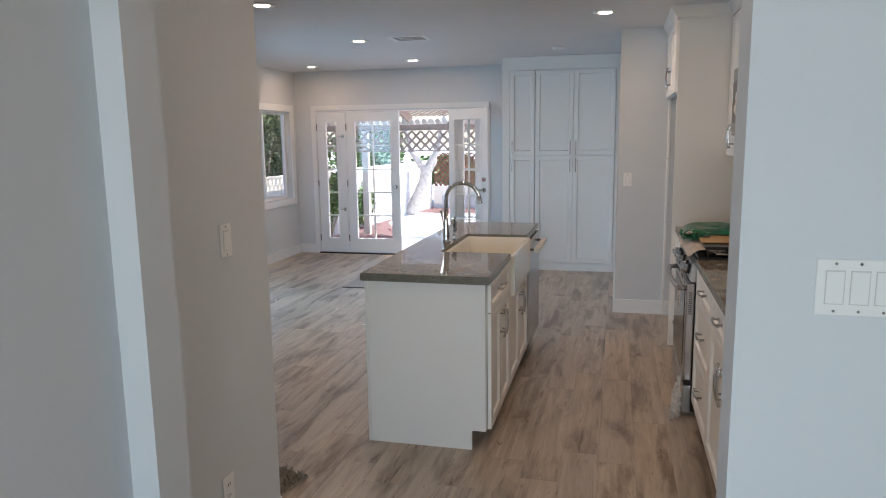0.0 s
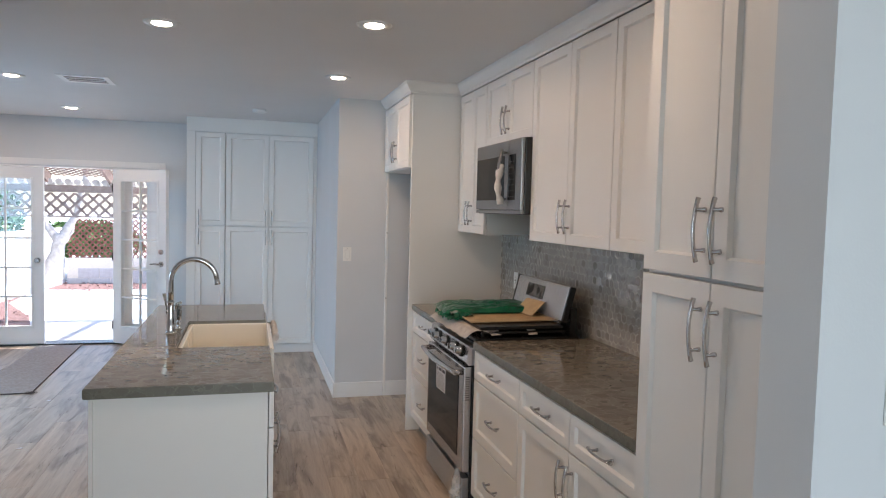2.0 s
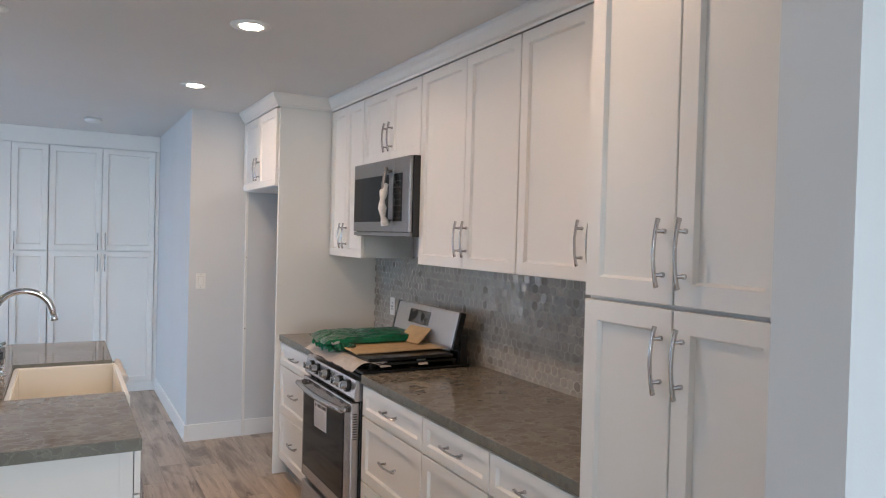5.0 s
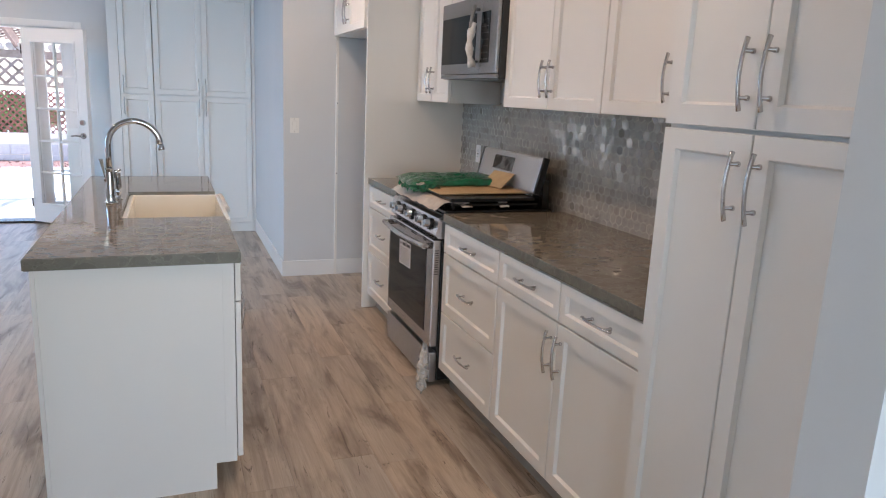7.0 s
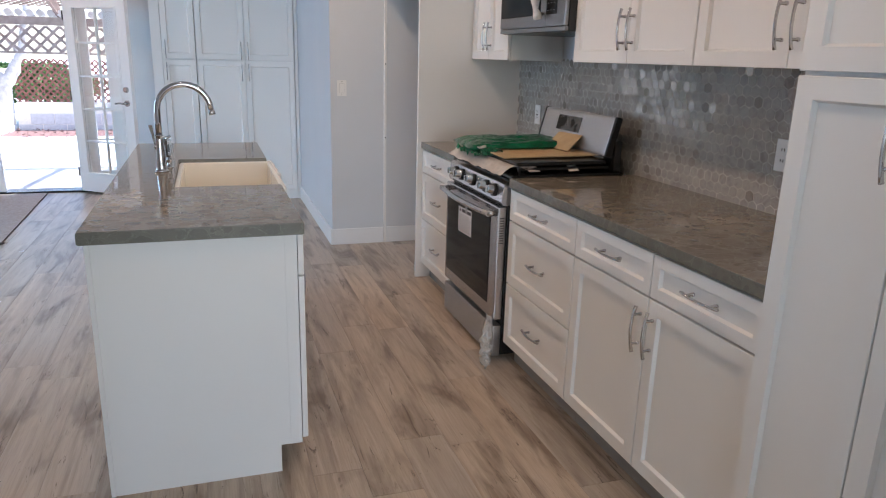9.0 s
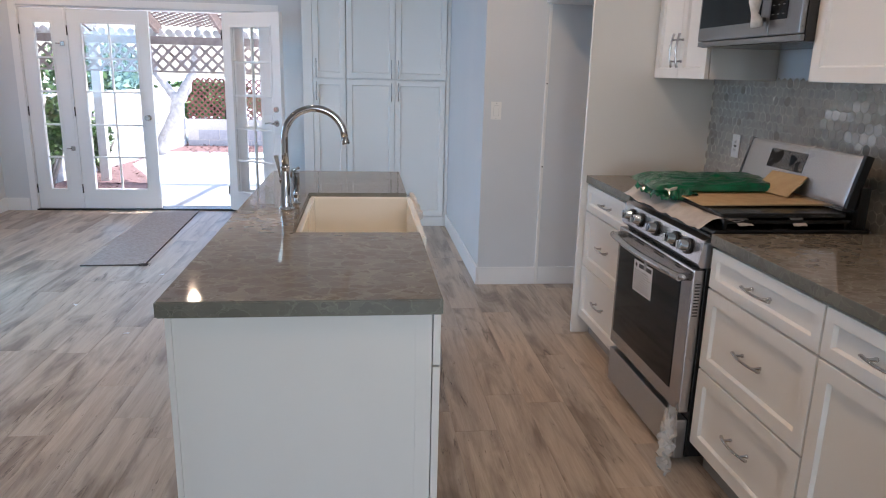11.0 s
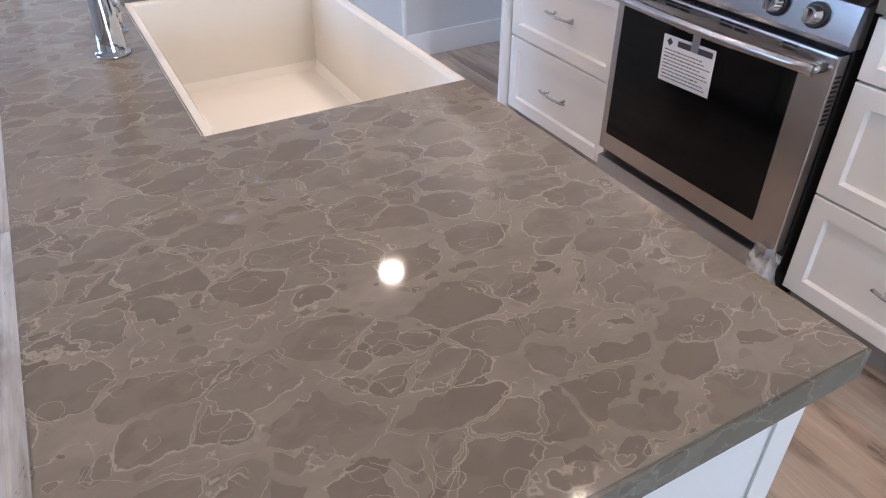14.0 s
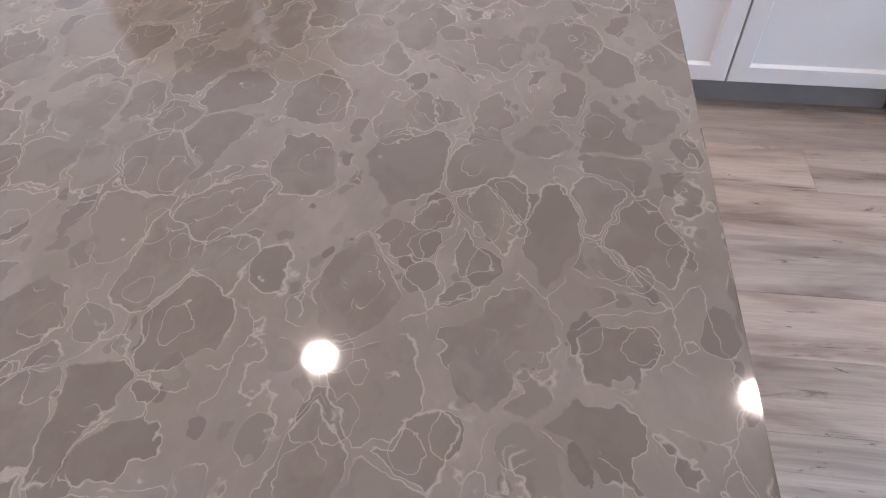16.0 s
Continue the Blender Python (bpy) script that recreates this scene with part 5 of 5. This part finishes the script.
rl.matrix_basis = pose(-5.4, PY + 0.12, PZ + 0.245, -SLOPE, 0, 0) @ pose(0, -2.34, 0) @ pose(0, 0, 0, -90, 0, 0)
del rl["category"]
# valance and its board also take the shade-darkened wood
va = lattice("valance_lattice", "", SHADEWOOD, (-5.4, PY - 0.02, PZ - 0.325), 0, 7.8, 0.32, 0.155, 0.036)
va.parent = pg
del va["category"]
part("valance_board", boxed(-5.4, 2.4, PY - 0.025, PY - 0.0005, PZ - 0.35, PZ - 0.326), SHADEWOOD, pg)
for k in range(66):
    bm = bmesh.new()
    tube(bm, [(0, -0.06, 0), (0, 0.14, -0.02)], 0.045, 10)
    part("roof_scallop", bm, WHITEWOOD, pg, m=pose(-5.35 + k * 0.117, PY, PZ + 0.148))


def leafy(bm, centre, size, count, rnd, leaf=0.05):
    for _ in range(count):
        while True:
            p = Vector((rnd.uniform(-1, 1), rnd.uniform(-1, 1), rnd.uniform(-1, 1)))
            if 0.2 < p.length < 1:
                break
        if noise.noise(p * 2.2 + Vector(centre)) < -0.12:
            continue
        c = Vector(centre) + Vector((p.x * size[0], p.y * size[1], p.z * size[2]))
        a, b = Vector((rnd.uniform(-1, 1), rnd.uniform(-1, 1), rnd.uniform(-1, 1))).normalized(), None
        b = a.cross(Vector((rnd.uniform(-1, 1), rnd.uniform(-1, 1), rnd.uniform(-1, 1)))).normalized()
        s = leaf * rnd.uniform(0.6, 1.4)
        bm.faces.new([bm.verts.new(c + q) for q in (a * s, b * s * 0.45, -a * s, -b * s * 0.45)])


tree = thing("tree", "pale forked tree leaning in the sunny yard", "tree", pose(-3.58, 17.2, -0.082) @ Matrix.Diagonal((0.88, 0.8, 0.93, 1)))
bm = bmesh.new()
def limb(pts, rad):
    P = []
    R = []
    for (a, b), (ra, rb) in zip(zip(pts, pts[1:]), zip(rad, rad[1:])):
        for k in range(5):
            P.append(Vector(a).lerp(Vector(b), k / 5) + Vector((noise.noise(Vector(a) * 3 + Vector((k, 0, 0))), noise.noise(Vector(b) * 3 + Vector((0, k, 0))), 0)) * 0.03)
            R.append(ra + (rb - ra) * k / 5)
    P.append(Vector(pts[-1])); R.append(rad[-1])
    tube(bm, P, [r * 0.78 for r in R], 12)
limb([(-0.32, 0, -0.02), (-0.1, 0, 0.25), (0.15, 0, 0.75), (0.22, 0, 1.15)], [0.27, 0.17, 0.15, 0.15])
limb([(0.19, 0, 1.0), (0.04, 0.05, 1.2), (-0.2, 0.1, 1.5), (-0.42, 0.1, 2.5), (-0.5, 0.2, 3.7)], [0.12, 0.10, 0.08, 0.06, 0.04])
limb([(0.20, 0, 1.0), (0.33, 0, 1.2), (0.52, 0, 1.5), (0.75, 0.1, 2.7), (0.9, 0.2, 3.9)], [0.13, 0.11, 0.09, 0.06, 0.04])
limb([(0.15, 0, 0.8), (0.42, 0.1, 1.2), (0.46, 0.1, 1.5), (0.3, 0.1, 1.75)], [0.08, 0.06, 0.05, 0.04])
part("trunk", bm, BARK, tree)
rnd = random.Random(11)
bm = bmesh.new()
for c_, s_ in (((-0.5, 0.2, 3.9), (1.0, 0.9, 0.7)), ((0.9, 0.2, 4.1), (1.1, 0.9, 0.8)), ((0.2, 0.4, 4.5), (1.2, 1.0, 0.7))):
    leafy(bm, c_, s_, 1300, rnd)
part("crown", bm, LEAF, tree, "sparse green leaves")


def bush(name, label, x, y, size, count, leaf=0.05, lift=0.0):
    b = thing(name, label, "bush", pose(x, y, -0.06))
    r = random.Random(int(x * 10 + y * 7))
    bm = bmesh.new()
    for k in range(5):
        a = k * 1.3
        tube(bm, [(0, 0, 0), (0.15 * math.cos(a), 0.15 * math.sin(a), size[2] * 0.6), (0.3 * math.cos(a), 0.3 * math.sin(a), size[2] * 1.2 + lift)], [0.03, 0.02, 0.01], 6)
    part("stems", bm, BARK, b)
    bm = bmesh.new()
    for k in range(5):
        leafy(bm, (r.uniform(-0.5, 0.5) * size[0], r.uniform(-0.5, 0.5) * size[1], size[2] * r.uniform(0.6, 1.3) + lift), (size[0] * 0.6, size[1] * 0.6, size[2] * 0.55), count // 5, r, leaf)
    part("crown", bm, LEAF, b)


bush("shrub", "bright green shrub beside the patio", -3.95, 13.2, (0.30, 0.5, 0.62), 3600, 0.045)
bush("shrub", "dense green shrub close to the side door", -3.95, 14.9, (0.3, 0.5, 0.5), 2000, 0.05)
for k, (x, y) in enumerate(((-6.3, 13.6), (-6.4, 16.4), (-6.0, 19.6), (-3.6, 20.8), (-1.2, 21.0), (1.2, 21.0))):
    bush("hedge_tree", "dark green leafy hedge tree behind the garden wall", x, y, (1.6, 1.2, 0.62 if k > 2 else 1.05), 5600, 0.08, 0.25)
tagged(part("side_fence", boxed(-6.0, -5.95, 4.0, 15.0, -0.16, 2.2), REDWOOD), "dark red brown wooden fence outside the side windows", "fence")
bush("shrub", "tall green shrub outside the side window", -5.15, 13.1, (0.5, 0.8, 1.1), 4800, 0.05, 0.3)


# ---- backsplash tiles ----
def hexagons():
    bs = tagged(part("backsplash", boxed(WX1 - 0.006, WX1 - 0.0005, 5.07, 8.103, 0.9155, 1.438), GROUT), "grey and white marble hexagon mosaic backsplash, glossy", kind="structure")
    R = 0.0262                                       # corner radius of one tile
    gap = 0.0022
    meshes = []
    r = R - gap / 2
    bm = bmesh.new()
    base = [(r * math.cos(math.pi / 6 + k * math.pi / 3), r * math.sin(math.pi / 6 + k * math.pi / 3)) for k in range(6)]
    lo = [bm.verts.new((0.0, y, z)) for y, z in base]
    mi = [bm.verts.new((-0.0004, y, z)) for y, z in base]
    hi = [bm.verts.new((-0.0008, y * 0.97, z * 0.97)) for y, z in base]
    bm.faces.new(hi)
    for q in range(6):
        n = (q + 1) % 6
        bm.faces.new((lo[q], lo[n], mi[n], mi[q])); bm.faces.new((mi[q], mi[n], hi[n], hi[q]))
    bmesh.ops.recalc_face_normals(bm, faces=bm.faces)
    me = bpy.data.meshes.new("tile"); bm.to_mesh(me); bm.free()
    me.materials.append(TILE)
    rnd = random.Random(21)
    dy, dz = R * math.sqrt(3), R * 1.5
    places = []
    j = 0
    z = 0.9165 + R * 0.1
    while z < 1.438:
        y = 5.07 + dy * (0.05 if j % 2 == 0 else 0.55)
        while y < 8.10:
            places.append((y, z))
            y += dy
        z += dz
        j += 1
    near = sorted(places, key=lambda p: abs(p[0] - 6.3) + abs(p[1] - 1.15))
    singles, rest = near[:300], near[300:]
    for y, z in singles:
        t = new("tile", me)
        t.parent = bs
        t.matrix_basis = pose(WX1 - 0.0066, y, z, rnd.uniform(-0.5, 0.5), rnd.gauss(0, 1.5), rnd.gauss(0, 1.5))
    verts, faces = [], []
    src = [v.co.copy() for v in me.vertices]
    polys = [tuple(p.vertices) for p in me.polygons]
    for y, z in rest:
        m = pose(WX1 - 0.0066, y, z, rnd.uniform(-0.5, 0.5), rnd.gauss(0, 1.5), rnd.gauss(0, 1.5))
        k = len(verts)
        verts += [m @ v for v in src]
        faces += [tuple(i + k for i in p) for p in polys]
    mm = bpy.data.meshes.new("tiles"); mm.from_pydata(verts, [], faces); mm.materials.append(TILE)
    o = new("tiles", mm); o.parent = bs
    tagged(o, kind="stuff")


hexagons()


# ---- floor planks ----
def planks():
    PW, PL, g = 0.178, 1.22, 0.0003
    rnd = random.Random(8)
    cells = []
    x, k = -3.735, 0
    while x < 3.3:
        x1 = min(x + PW, 3.3)
        y = 0.0 - rnd.uniform(0, PL)
        while y < WY1:
            a, b = max(y, 0.0), min(y + PL, WY1)
            if x < -0.82:
                a = max(a, 4.395)
            if b - a > 0.02:
                cells.append((x + g, x1 - g, a + g, b - g))
            y += PL
        x += PW
    def centre(c):
        return ((c[0] + c[1]) / 2, (c[2] + c[3]) / 2)
    cells.sort(key=lambda c: abs(centre(c)[0] - 0.0) * 1.0 + abs(centre(c)[1] - 6.0) * 0.8)
    box_m = {}
    def geo(w, l):
        key = (round(w, 4), round(l, 4))
        if key not in box_m:
            v = [(-w / 2, -l / 2, -0.004), (w / 2, -l / 2, -0.004), (w / 2, l / 2, -0.004), (-w / 2, l / 2, -0.004)]
            e = 0.0008
            v += [(-w / 2, -l / 2, -e), (w / 2, -l / 2, -e), (w / 2, l / 2, -e), (-w / 2, l / 2, -e)]
            v += [(-w / 2 + e, -l / 2 + e, 0), (w / 2 - e, -l / 2 + e, 0), (w / 2 - e, l / 2 - e, 0), (-w / 2 + e, l / 2 - e, 0)]
            f = [(8, 9, 10, 11)] + [(q, (q + 1) % 4, (q + 1) % 4 + 4, q + 4) for q in range(4)] + [(q + 4, (q + 1) % 4 + 4, (q + 1) % 4 + 8, q + 8) for q in range(4)]
            me = bpy.data.meshes.new("plank"); me.from_pydata(v, [], f); me.materials.append(PLANK)
            box_m[key] = (me, v, f)
        return box_m[key]
    verts, faces = [], []
    for n, c in enumerate(cells):
        cx, cy = centre(c)
        me, v, f = geo(c[1] - c[0], c[3] - c[2])
        if n < 300:
            o = new("plank", me)
            o.parent, o.matrix_basis = floor, pose(cx, cy, 0)
        else:
            k = len(verts)
            verts += [(p[0] + cx, p[1] + cy, p[2]) for p in v]
            faces += [tuple(i + k for i in q) for q in f]
    if verts:
        me = bpy.data.meshes.new("planks"); me.from_pydata(verts, [], faces); me.materials.append(PLANK)
        o = new("planks", me); o.parent = floor
        tagged(o, kind="stuff")


planks()


# loose strips of packing paper over the edge of the cooktop
for k_, (x, y, w, l, rz) in enumerate(((1.13, 6.695, 0.06, 0.20, 8), (1.34, 6.70, 0.05, 0.16, -5))):
    bm = crumple(6, 14, w, l, 0.006, 11 + k_, freq=20)
    for v_ in bm.verts:
        v_.co.z += -0.5 * max(0, 0.04 - v_.co.y)
    tagged(part("paper_strip", bm, PAPER, m=pose(x, y, 0.960, 0, 0, rz)), "torn cream paper strip lying over the cooktop edge", "paper")
